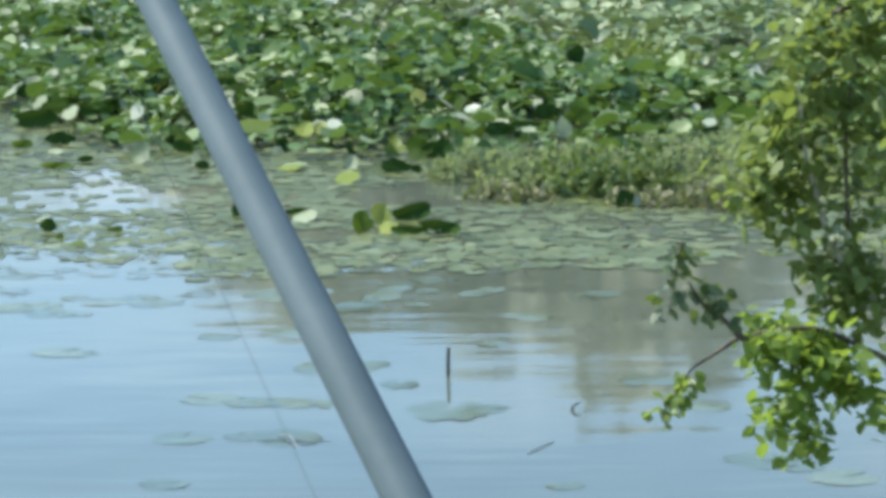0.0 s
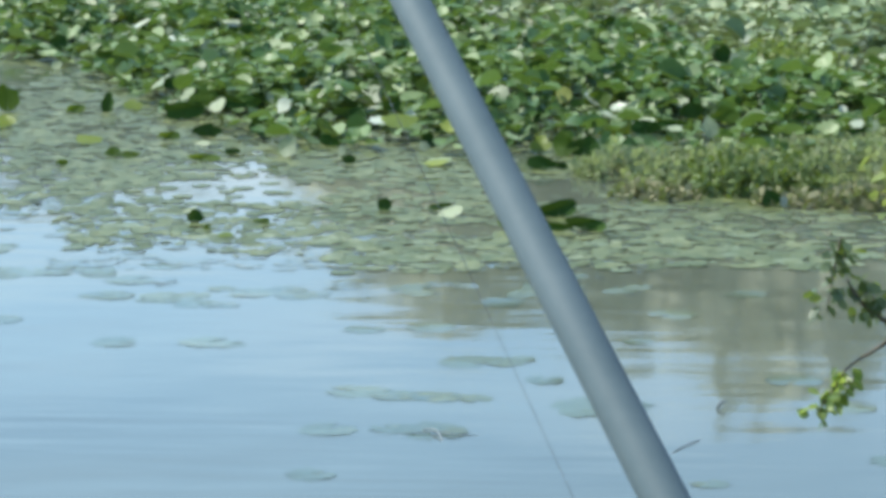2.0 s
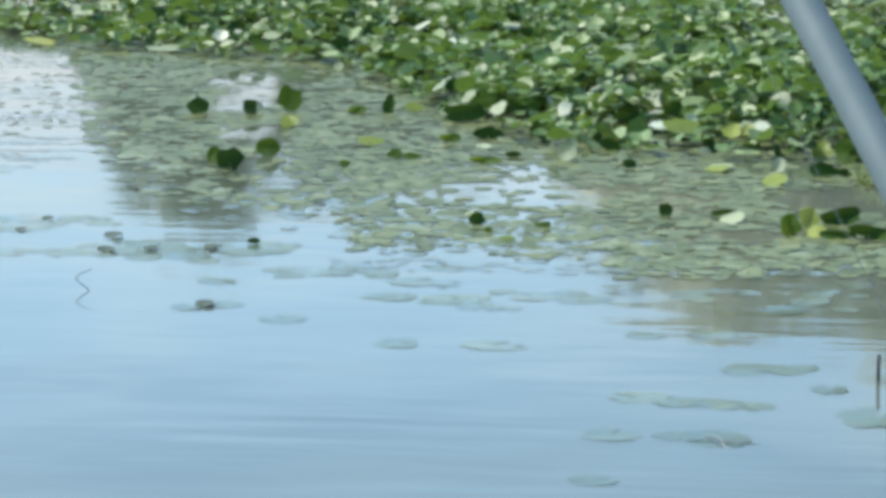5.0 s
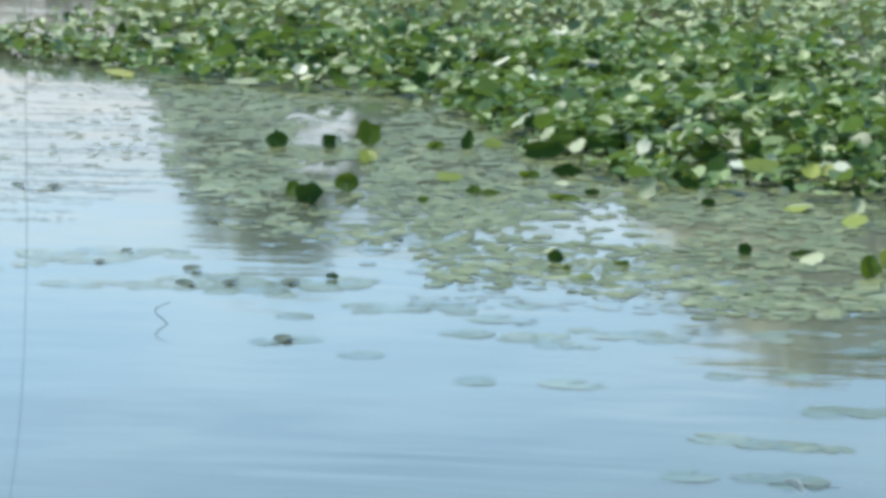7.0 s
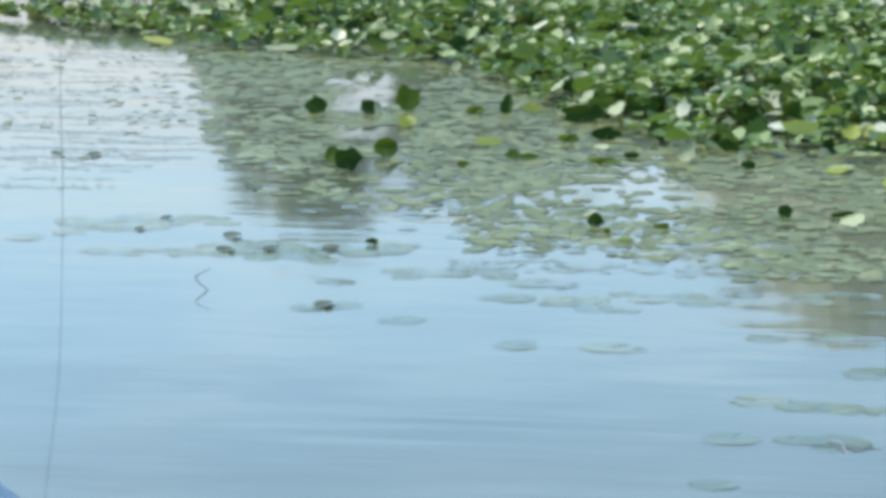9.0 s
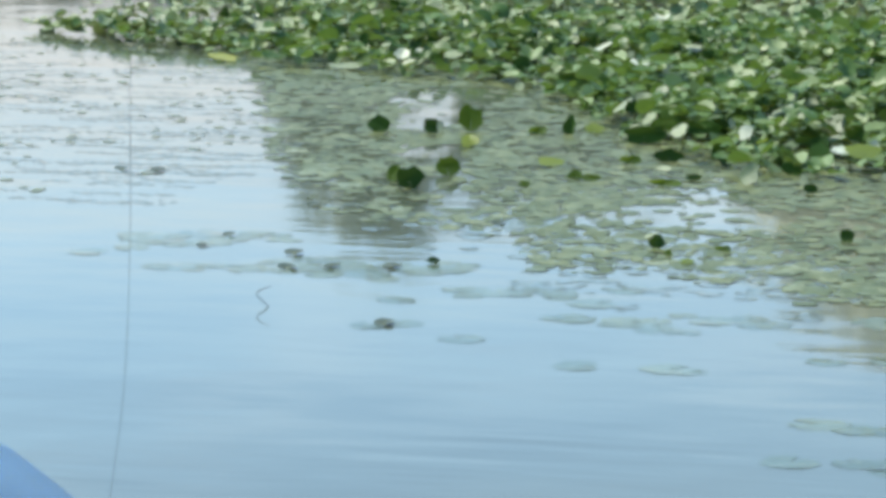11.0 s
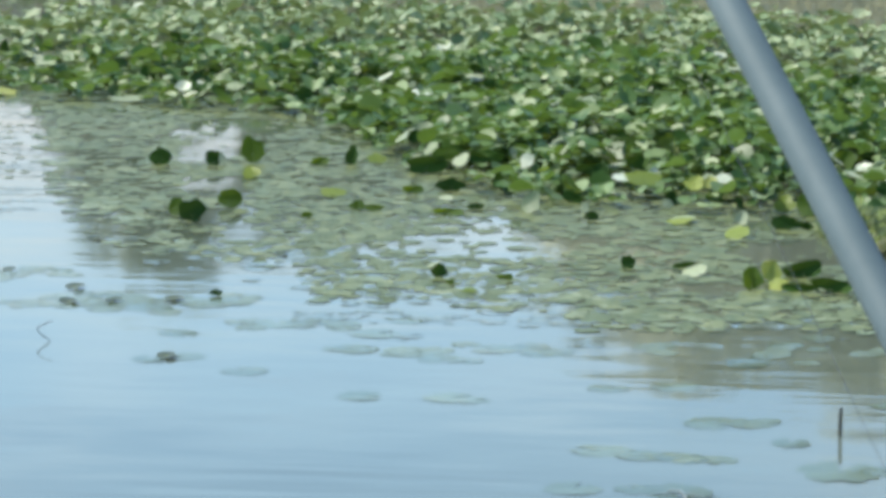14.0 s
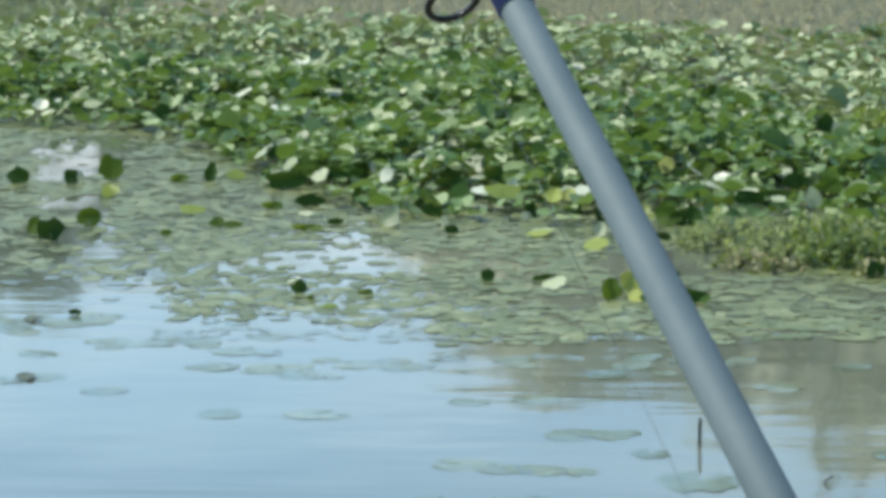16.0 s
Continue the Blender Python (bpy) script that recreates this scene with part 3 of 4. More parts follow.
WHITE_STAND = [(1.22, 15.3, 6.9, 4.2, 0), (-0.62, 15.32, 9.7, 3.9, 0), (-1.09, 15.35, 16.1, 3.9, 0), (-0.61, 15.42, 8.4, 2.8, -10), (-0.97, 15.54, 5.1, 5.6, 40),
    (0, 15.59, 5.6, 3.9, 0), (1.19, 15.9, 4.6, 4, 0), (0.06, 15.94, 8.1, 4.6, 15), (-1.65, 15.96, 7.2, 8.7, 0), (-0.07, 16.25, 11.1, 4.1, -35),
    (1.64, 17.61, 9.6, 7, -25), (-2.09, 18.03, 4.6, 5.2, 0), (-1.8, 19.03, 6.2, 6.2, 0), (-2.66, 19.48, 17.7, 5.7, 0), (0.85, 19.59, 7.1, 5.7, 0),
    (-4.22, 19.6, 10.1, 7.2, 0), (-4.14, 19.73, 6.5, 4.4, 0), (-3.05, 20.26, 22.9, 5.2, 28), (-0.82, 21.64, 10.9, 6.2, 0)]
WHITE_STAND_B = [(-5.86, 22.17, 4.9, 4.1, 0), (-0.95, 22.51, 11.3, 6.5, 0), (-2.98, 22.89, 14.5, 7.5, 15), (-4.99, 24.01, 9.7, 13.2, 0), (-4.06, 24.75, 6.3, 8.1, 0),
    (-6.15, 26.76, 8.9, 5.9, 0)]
YELLOW_FRINGE = [(-0.28, 12.53, 8.2, 5, 0), (-0.32, 12.79, 8.8, 8.8, 0), (-0.5, 14, 11.4, 4.1, 20), (-0.52, 14.14, 9.7, 3.1, 18), (-0.78, 14.41, 11.7, 2.9, 6),
    (-5.46, 19.82, 20.4, 5.2, -8)]
YELLOW_STAND = [(-0.75, 15.17, 10.4, 7.1, 0), (-0.68, 15.17, 8.2, 6, 0), (-0.22, 16.45, 8.3, 8.3, 0)]
SAGE_FRINGE = [(-1.5, 14.69, 9.3, 10.7, 0), (-4.55, 19.48, 21.6, 5, 0)]
SAGE_STAND = [(0.5, 15.12, 7.7, 10.4, 0), (-1.56, 16.92, 18.4, 6.1, 25), (-2.42, 17.02, 12.4, 6.2, 30), (-2.37, 17.32, 14.2, 8.8, 0), (-2.4, 18.81, 8.5, 12, 0),
    (-1.59, 19.14, 13.8, 5.5, 0), (2.08, 19.93, 6.5, 7.9, 0), (-0.64, 20.2, 14.6, 4, 15), (-6.44, 21.74, 10.2, 6.1, 0), (0.03, 22.93, 16.5, 8.2, 20),
    (0.13, 25.69, 11.5, 7.4, 0)]
LEAF_ROWS = (
    ("dark", False, DARK_FRINGE),
    ("dark", False, DARK_FRINGE_B),
    ("dark", True, DARK_STAND),
    ("dark", True, DARK_STAND_B),
    ("dark", True, DARK_STAND_C),
    ("green", False, GREEN_FRINGE),
    ("green", True, GREEN_STAND),
    ("lime", False, LIME_FRINGE),
    ("lime", True, LIME_STAND),
    ("pale", False, PALE_FRINGE),
    ("pale", True, PALE_STAND),
    ("pale", True, PALE_STAND_B),
    ("white", False, WHITE_FRINGE),
    ("white", True, WHITE_STAND),
    ("white", True, WHITE_STAND_B),
    ("yellow", False, YELLOW_FRINGE),
    ("yellow", True, YELLOW_STAND),
    ("sage", False, SAGE_FRINGE),
    ("sage", True, SAGE_STAND),
)
SINGLES = []
for kind, inside, some in LEAF_ROWS:
    for x, y, wide, rise, roll in some:
        SINGLES.append((kind, x, y, 0.10 if inside else 0.0045 * rise + 0.004, wide / 100, rise / 100, roll))


def hides_single(x, y, z):
    """Whether a leaf at this place would stand before one of the single leaves."""
    return any(abs(x - q[1]) < 0.55 * q[4] + 0.02 and -0.9 < y - q[2] < 0.12 and z + 0.03 > q[3] - q[5] * 0.5 - (y - q[2]) * 0.12 for q in SINGLES)


LEAVES = [disc(11, 0.25, 0.22, 0.0, 0.10, 1), disc(11, 0.3, 0.45, 0.0, 0.12, 2), disc(11, 0.2, 0.0, 0.45, 0.06, 3, 2, 1.15),
          disc(11, 0.35, -0.25, 0.1, 0.14, 4), disc(11, 0.2, 0.1, 0.9, 0.05, 5, 2, 1.2), disc(11, 0.3, 0.15, 0.2, 0.2, 6)]


def lily_field(seed, tries, x0, x1, y0, y1, low, high, mat=M_FIELD, lift=1.0):
    rng = random.Random(seed)
    rows = []
    for _ in range(tries):
        x = rng.uniform(x0, x1)
        y = rng.uniform(y0, y1)
        f, b = low(x), high(x)
        if not f < y < b:
            continue
        dens = 0.55 + 0.55 * noise.noise((x * 0.9, y * 0.45, 5.0))
        edge = min(1.0, (y - f) / 1.8)
        if rng.random() > dens * (0.35 + 0.65 * edge) + 0.18:
            continue
        tall = (0.04 + 0.14 * edge) * (1 + 0.7 * noise.noise((x * 0.6, y * 0.3, 8.0)))
        z = 0.02 + (0.01 + abs(rng.gauss(0.6, 0.4)) * tall) * lift
        if hides_single(x, y, z):
            continue
        tilt = abs(rng.gauss(0.20, 0.33))
        rows.append((rng.choice((0, 0, 1, 2, 3, 4, 5, 5)), x, y, z, 0.028 + 0.046 * rng.random() ** 1.8, min(tilt, 1.5),
                     rng.uniform(0, 6.28), rng.uniform(0, 6.28)))
    return scatter("field", LEAVES, rows, mat)


def rear_front(x):
    return lerp(x, (-16, -9.4, -8.2, -7.3, -5.8), (29.0, 29.9, 30.6, 31.2, 33.2)) + 0.2 * noise.noise((x * 1.5, 6.0, 0.0))


def middle(x):
    return lerp(x, (-1.0, 0.2, 1.0, 2.5), (21.6, 20.0, 17.6, 17.0)) + 1.6 * noise.noise((x * 0.7, 15.0, 0.0))


tagged(new("lily_field", lily_field(11, 42000, -7.7, 9.0, 14.0, 23.5, front, lambda x: min(back(x), middle(x)))), "dense stand of green emergent pond-lily leaves", "water plants", kind="stuff")
# the back and the farther stand take the leaf colours with haze painted in
tagged(new("lily_field", lily_field(13, 44000, -7.7, 9.0, 15.0, 30.0, lambda x: max(front(x), middle(x) - 0.6), back, M_FIELD_HAZED)), "back part of the lily stand, haze in its leaf colour", "water plants", kind="stuff")
# added low layer, coloured dark for the shade between the leaves
tagged(new("lily_field", lily_field(15, 22000, -7.7, 9.0, 14.0, 23.5, lambda x: front(x) + 0.35, lambda x: min(back(x), middle(x)), M_UNDER, 0.3)), "lower leaves of the lily stand, shade put into dark green", "water plants", kind="stuff")
tagged(new("lily_field", lily_field(12, 12000, -15.0, -5.8, 29.0, 36.0, rear_front, lambda x: 36.0, M_FIELD_HAZED)), "farther stand of green pond-lily leaves across open water", "water plants", kind="stuff")


def dry_sedge():
    """Low tan stems standing in the shallows behind the stand."""
    rng = random.Random(14)
    verts, faces = [], []
    for _ in range(66000):
        x, y = rng.uniform(-5.6, 9.0), rng.uniform(23.6, 33.0)
        if y < back(x) - 0.4 or x < -5.3 + 0.5 * noise.noise((y, 3.0, 3.0)) or noise.noise((x * 0.35, y * 1.1, 44.0)) > (0.30 if x > -1.5 else 0.6):
            continue
        h = rng.uniform(0.04, 0.14)
        a, b = rng.gauss(0, 0.06), rng.gauss(0, 0.06)
        n = len(verts)
        verts += [(x - 0.016, y, -0.05), (x + 0.016, y, -0.05), (x + a + 0.010, y + b, h), (x + a - 0.010, y + b, h)]
        faces.append((n, n + 1, n + 2, n + 3))
    return mesh_of("sedge", verts, faces, M_SEDGE)


tagged(new("dry_sedge", dry_sedge()), "low dry tan sedge in the shallows behind lilies", "sedge", kind="stuff")

# ---- floating mats of pads ----
MAT_X = (-9.5, -5.9, -5.06, -4.32, -3.81, -3.47, -3.08, -2.33, -2.04, -1.07, -0.99, 0.1, 0.65, 1.3, 4, 12)
MAT_Y = (24.0, 21.5, 19.0, 16.3, 14.8, 13.8, 13.1, 12.7, 11.9, 11.9, 11.5, 11.6, 11.7, 11.9, 11.8, 11.5)
PADS = [disc(14, 0.22, 0.0, 0, 0.008, 21, 1), disc(14, 0.3, 0.0, 0, 0.012, 22, 1), disc(14, 0.16, 0.0, 0, 0.02, 23, 1)]


GAPS = [(-1.6, 13.6, 0.44, 0.40), (-3.58, 18.1, 0.36, 0.55), (-3.48, 17.0, 0.20, 0.6), (-3.14, 15.45, 0.18, 0.40), (-2.96, 14.55, 0.07, 0.75), (-2.69, 13.75, 0.10, 0.16), (-0.1, 13.6, 0.45, 0.34)]


def pad_mats():
    rng = random.Random(23)
    rows = []
    for _ in range(82000):
        x, y = rng.uniform(-6.5, 6.0), rng.uniform(11.2, 21)
        m, f = lerp(x, MAT_X, MAT_Y) + 0.35 * noise.noise((x * 2, 4.0, 0)), front(x) + 0.8
        if not m < y < f:
            continue
        dens = 0.60 + 0.7 * noise.noise((x * 1.5, y * 0.9, 12.0)) + 0.7 * noise.noise((x * 4.0, y * 2.5, 3.0))
        if any(((x - a) / w) ** 2 + ((y - b) / d) ** 2 < 1 for a, b, w, d in GAPS):
            dens *= 0.16 if -2.1 < x < -1 else 0.05
        elif ((x + 2.95) / 0.35) ** 2 + ((y - 16.8) / 0.6) ** 2 < 1 or (-2.1 < x < -1.0 and 12.2 < y < 13.2):
            dens = max(dens, 0.55)
        if rng.random() > dens * min(1.0, (0.42 if x > -1.2 else 0.2) + (y - m) / 0.6):
            continue
        rows.append((rng.randrange(3), x, y, 0.0015 + 0.003 * rng.random(), 0.015 + 0.036 * rng.random() ** 1.6,
                     rng.uniform(0, 0.02), rng.uniform(0, 6.28), rng.uniform(0, 6.28)))
    for _ in range(800):                      # thin scatter over the pale water beside the stand
        x, y = rng.uniform(-8.6, -4.2), rng.uniform(13.6, 21.5)
        if y > front(x) or noise.noise((x, y * 1.5, 30.0)) < -0.1:
            continue
        rows.append((rng.randrange(3), x, y, 0.003, rng.uniform(0.010, 0.036), rng.uniform(0, 0.02), rng.uniform(0, 6.28), rng.uniform(0, 6.28)))
    loose = [q for q in rows if -4.6 < q[1] < 1.6 and q[2] < lerp(q[1], MAT_X, MAT_Y) + 0.75][:165]
    picked = set(loose)
    return scatter("mats", PADS, [q for q in rows if q not in picked], M_PAD), loose


mat_mesh, edge_pads = pad_mats()
edge_meshes = [mesh_of("pad", v, f, M_PAD_EDGE) for v, f in PADS]
for k, x, y, z, r, tilt, way, spin in edge_pads:
    z, tilt = min(z, 0.0045), min(tilt, 0.02)
    ob = new("lily_pad", edge_meshes[int(k)])
    ob.matrix_basis = Matrix.Translation((x, y, z)) @ Matrix.Rotation(way, 4, "Z") @ Matrix.Rotation(tilt, 4, "Y") @ Matrix.Rotation(spin - way, 4, "Z")
    ob.scale = (r * 1.35, r * 1.2, r)
    tagged(ob, "small grey-green lily pad at the edge of a floating mat", "lily pad", "pads along the mat edge")
tagged(new("pad_mats", mat_mesh), "floating mats of grey-green lily pads on still water", "lily pads", kind="stuff")


def sunken_pads():
    """Small wet pads barely at the surface in front of the mats."""
    rng = random.Random(29)
    rows = []
    for _ in range(15000):
        x, y = rng.uniform(-4.2, 1.2), rng.uniform(10.4, 13.6)
        gap = lerp(x, MAT_X, MAT_Y) + 0.35 * noise.noise((x * 2, 4.0, 0)) + 1.0 - y
        reach = 1.95 - 0.45 * abs(x + 1.5)
        if not 0 < gap < reach:
            continue
        if rng.random() > (0.34 + 0.9 * noise.noise((x * 1.1, y * 3.2, 61.0))) * (1 - gap / reach):
            continue
        rows.append((rng.randrange(3), x, y, 0.0008 + 0.0012 * rng.random(), 0.018 + 0.045 * rng.random() ** 1.5, 0.0, rng.uniform(0, 6.28), rng.uniform(0, 6.28)))
    for _ in range(520):                       # strings of small pads on the pale water beside the stand
        x, y = rng.uniform(-8.4, -4.0), rng.uniform(13.4, 21.0)
        if y > front(x) - 0.2 or y > lerp(x, MAT_X, MAT_Y) + 0.3:
            continue
        for k in range(rng.randrange(4, 15)):
            rows.append((rng.randrange(3), x + 0.035 * k, y + rng.gauss(0, 0.025), 0.001 + 0.001 * rng.random(), rng.uniform(0.012, 0.028), 0.0, rng.uniform(0, 6.28), rng.uniform(0, 6.28)))
    return scatter("sunken", PADS, rows, M_PAD_WET)


tagged(new("sunken_pads", sunken_pads()), "thin scatter of wet lily pads level with water", "lily pads", kind="stuff")

# ---- single pads on open water ----
pad_meshes = [mesh_of("pad", v, f, M_PAD_ONE) for v, f in (disc(26, 0.2, 0.0, 0, 0.008, 31, 2, 1.0, 0.10), disc(26, 0.3, 0.0, 0, 0.012, 32, 2, 1.25, 0.12), disc(26, 0.12, 0.0, 0, 0.010, 33, 2, 0.85, 0.14))]
loose_meshes = [mesh_of("pad", v, f, M_PAD_LOOSE) for v, f in (disc(16, 0.2, 0.0, 0, 0.010, 34, 1, 1.0, 0.10), disc(16, 0.25, 0.0, 0, 0.012, 35, 1, 1.2, 0.10))]
PATCH_LEFT = [(-3.79, 12.48), (-3.58, 12.60), (-3.40, 12.47), (-3.46, 11.74), (-2.95, 11.89), (-2.78, 11.85), (-2.67, 11.74), (-3.30, 11.82),
              (-2.45, 11.98), (-2.43, 10.68), (-2.26, 11.48), (-2.44, 11.20), (-2.04, 11.45), (-2.06, 10.50), (-3.89, 12.02), (-2.92, 12.02),
              (-2.12, 11.46), (-3.10, 11.95), (-3.52, 12.35), (-3.68, 12.40), (-2.52, 11.9), (-2.32, 10.74)]
PATCH_MIDDLE = [(-1.75, 11.00), (-1.60, 10.12), (-1.30, 10.13), (-0.74, 9.37), (-0.49, 9.30), (-1.32, 10.81), (-1.25, 11.05), (-1.50, 10.95),
                (-1.07, 11.02), (-0.80, 10.37), (-0.78, 8.84), (-0.48, 8.83), (-0.78, 8.28), (-0.62, 9.32), (-1.42, 10.83), (-1.13, 11.12),
                (-1.72, 11.30), (-0.60, 8.86), (-1.22, 10.10), (-1.82, 10.98), (-1.9, 11.5), (-1.65, 11.6)]
PATCH_RIGHT = [(-0.42, 9.84), (-0.26, 9.89), (-0.17, 9.57), (-0.02, 9.18), (0.12, 10.20), (-0.58, 10.43), (0.51, 11.10), (-0.11, 11.45),
               (-0.23, 11.30), (0.85, 8.50), (1.05, 8.29), (0.30, 8.22), (0.10, 9.20), (0.95, 8.42), (-0.35, 10.9), (0.25, 10.7), (0.6, 9.6), (0.75, 9.2)]
rng = random.Random(41)
# loose clusters of small pads round the larger ones
CLUSTERS = [(-3.55, 12.45, 0.36, 0.20, 26), (-2.84, 11.86, 0.30, 0.18, 34), (-2.42, 11.95, 0.14, 0.12, 8), (-3.42, 11.76, 0.24, 0.07, 6),
            (-2.15, 11.45, 0.30, 0.10, 7), (-1.45, 10.98, 0.40, 0.14, 9), (-0.30, 11.15, 0.45, 0.20, 10), (-0.35, 9.86, 0.16, 0.06, 4), (-0.62, 9.33, 0.20, 0.05, 5)]
PATCH_LOOSE = [(x + rng.gauss(0, 0.55) * w, y + rng.gauss(0, 0.55) * d) for x, y, w, d, n in CLUSTERS for _ in range(n)]
for spots in (PATCH_LEFT, PATCH_MIDDLE, PATCH_RIGHT, PATCH_LOOSE):
    for x, y in spots:
        r = rng.uniform(0.035, 0.07) if spots is PATCH_LOOSE else rng.uniform(0.05, 0.098)
        if (x, y) == (-0.02, 9.18):
            r = 0.12
        ob = new("lily_pad", rng.choice(loose_meshes if spots is PATCH_LOOSE else pad_meshes))
        ob.matrix_basis = pose(x, y, 0.0012, 0, 0, rng.uniform(0, 360))
        ob.scale = (r, r, r)
        tagged(ob, "pale grey-green lily pad floating on open water", "lily pad", "single floating pads")


# ---- standing leaves along the front of the stand ----
def lily_leaf(name, seed, r, height, tilt, mat, cup=0.2, fold=0.0, long=1.0, label="", leaf_label="", notch=0.2, wave=0.1, rag=0.05):
    """One leaf blade on its stalk, rooted at the water line."""
    root = new(name)
    v, f = disc(14, notch, cup, fold, wave, seed, 3, long, rag)
    rot = Matrix.Rotation(radians(tilt), 3, "Y")
    v = v @ (np.array(rot).T * r) + (0, 0, height)
    part("leaf_blade", mesh_of("leaf_blade", v, f, mat), root, leaf_label)
    tv, tf = tube(bent([(0.02, 0.03, -0.3), (0.03, 0.02, height * 0.4 - 0.05), (0, 0, height)], 4), [0.006] * 9, 6)
    part("stalk", mesh_of("stalk", tv, tf, M_STALK), root)
    return tagged(root, label, "water lily", "standing lily leaves")


LOOKS = {
    "dark": (M_DARK, "dark green folded lily leaf with shade in its colour"),
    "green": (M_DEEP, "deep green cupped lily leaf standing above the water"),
    "lime": (M_LIME, "bright yellow-green lily leaf among the others"),
    "pale": (M_PALE, "pale lily leaf on its stalk"),
    "white": (M_WHITE, "lily leaf with a white sun glint in its colour"),
    "yellow": (M_YELLOW, "yellowing lily leaf lying near the water"),
    "sage": (M_SAGE, "soft grey-green lily leaf above the others"),
}


def single_leaf(kind, x, y, z, wide, rise, roll, seed):
    """One leaf of its own: how wide it is and how high it stands up, in metres."""
    rng = random.Random(seed)
    mat, label = LOOKS[kind]
    steep = kind in ("dark", "green") or rise > 0.9 * wide
    tilt = radians(80 if kind == "dark" else 62) if steep else max(math.asin(min(1.0, rise / wide)) - radians(8), radians(8))
    length = rise / math.sin(tilt + radians(8))
    v, f = disc(16, 0.02, rng.uniform(0.05, 0.3), rng.uniform(0.0, 0.3), rng.uniform(0.1, 0.3), seed, 3, 1.0, 0.17)
    blade = [Vector((q[1] * wide / 2, -q[0] * length / 2 * math.cos(tilt) - q[2] * wide * 0.3, -q[0] * length / 2 * math.sin(tilt))) for q in v]
    m = Matrix.Rotation(radians(rng.uniform(-18, 18)), 3, "Z") @ Matrix.Rotation(radians(-roll), 3, "Y")
    root = new("lily_leaf")
    root.location = (x, y, 0)
    part("leaf_blade", mesh_of("leaf_blade", [m @ p + Vector((0, 0, z)) for p in blade], f.tolist(), mat), root)
    tv, tf = tube(bent([(0.02, 0.04, -0.3), (0.015, 0.03, z * 0.4 - 0.05), (0, 0.004, z)], 4), [0.005] * 9, 6)
    part("stalk", mesh_of("stalk", tv, tf, M_STALK), root)
    return tagged(root, label, "water lily", "standing lily leaves")


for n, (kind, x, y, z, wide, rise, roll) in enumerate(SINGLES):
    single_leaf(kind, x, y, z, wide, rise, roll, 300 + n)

KINDS = [
    lily_leaf("lily_leaf", 51, 0.074, 0.05, 58, M_DARK, 0.15, 0.45, 0.9, "dark green folded lily leaf with shade in its colour", notch=0.04, wave=0.35, rag=0.24),
    lily_leaf("lily_leaf", 52, 0.072, 0.065, 35, M_GREEN, 0.35, 0.0, 1.0, "mid-green cupped lily leaf standing above the water"),
    lily_leaf("lily_leaf", 54, 0.075, 0.07, 25, M_GREEN, 0.1, 0.2, 1.1, "mid-green flat lily leaf just above the water"),
]
rng = random.Random(61)
spots = []
for _ in range(900):
    x = rng.uniform(-4.6, 2.0)
    y = front(x) + rng.uniform(0.1, 1.7)
    if all((x - a) ** 2 + (y - b) ** 2 > 0.035 for a, b in spots) and not hides_single(x, y, 0.09):
        spots.append((x, y))
for x, y in spots[:150]:
    c = copy_thing(KINDS[rng.choice((0, 0, 0, 1, 1, 2, 2))], pose(x, y, rng.uniform(-0.02, 0.02), 0, 0, rng.uniform(150, 390)))
    s = rng.uniform(0.5, 0.8)
    c.scale = (s, s, s)
for k, ob in enumerate(KINDS):
    ob.matrix_basis = pose(-3.3 + 1.7 * k, front(-3.3 + 1.7 * k) + 2.3, 0.0, 0, 0, 60 * k)

# small withered leaves on the floating pads
scrap = lily_leaf("withered_leaf", 57, 0.040, 0.002, 4, M_SCRAP, 0.08, 0.12, 1.5, "small withered grey-green leaf lying on floating pads", wave=0.12, rag=0.18)
SCRAPS = [(-3.45, 12.57, 270, 0.64), (-3.49, 12.28, 250, 0.48), (-3.01, 11.81, 290, 0.9), (-3.07, 12.16, 270, 0.9),
          (-2.85, 11.87, 240, 0.7), (-2.38, 10.71, 270, 0.8), (-3.32, 13.51, 280, 0.7), (-2.42, 13.18, 270, 0.7),
          (-4.32, 14.45, 250, 0.8), (-4.5, 14.46, 290, 0.8)]
for x, y, turn, s in SCRAPS:
    copy_thing(scrap, pose(x, y, 0.004, 0, 0, turn)).scale = (s, s, s)
scrap.matrix_basis = pose(-2.62, 11.93, 0.004, 0, 0, 250)
scrap.scale = (0.8, 0.8, 0.8)


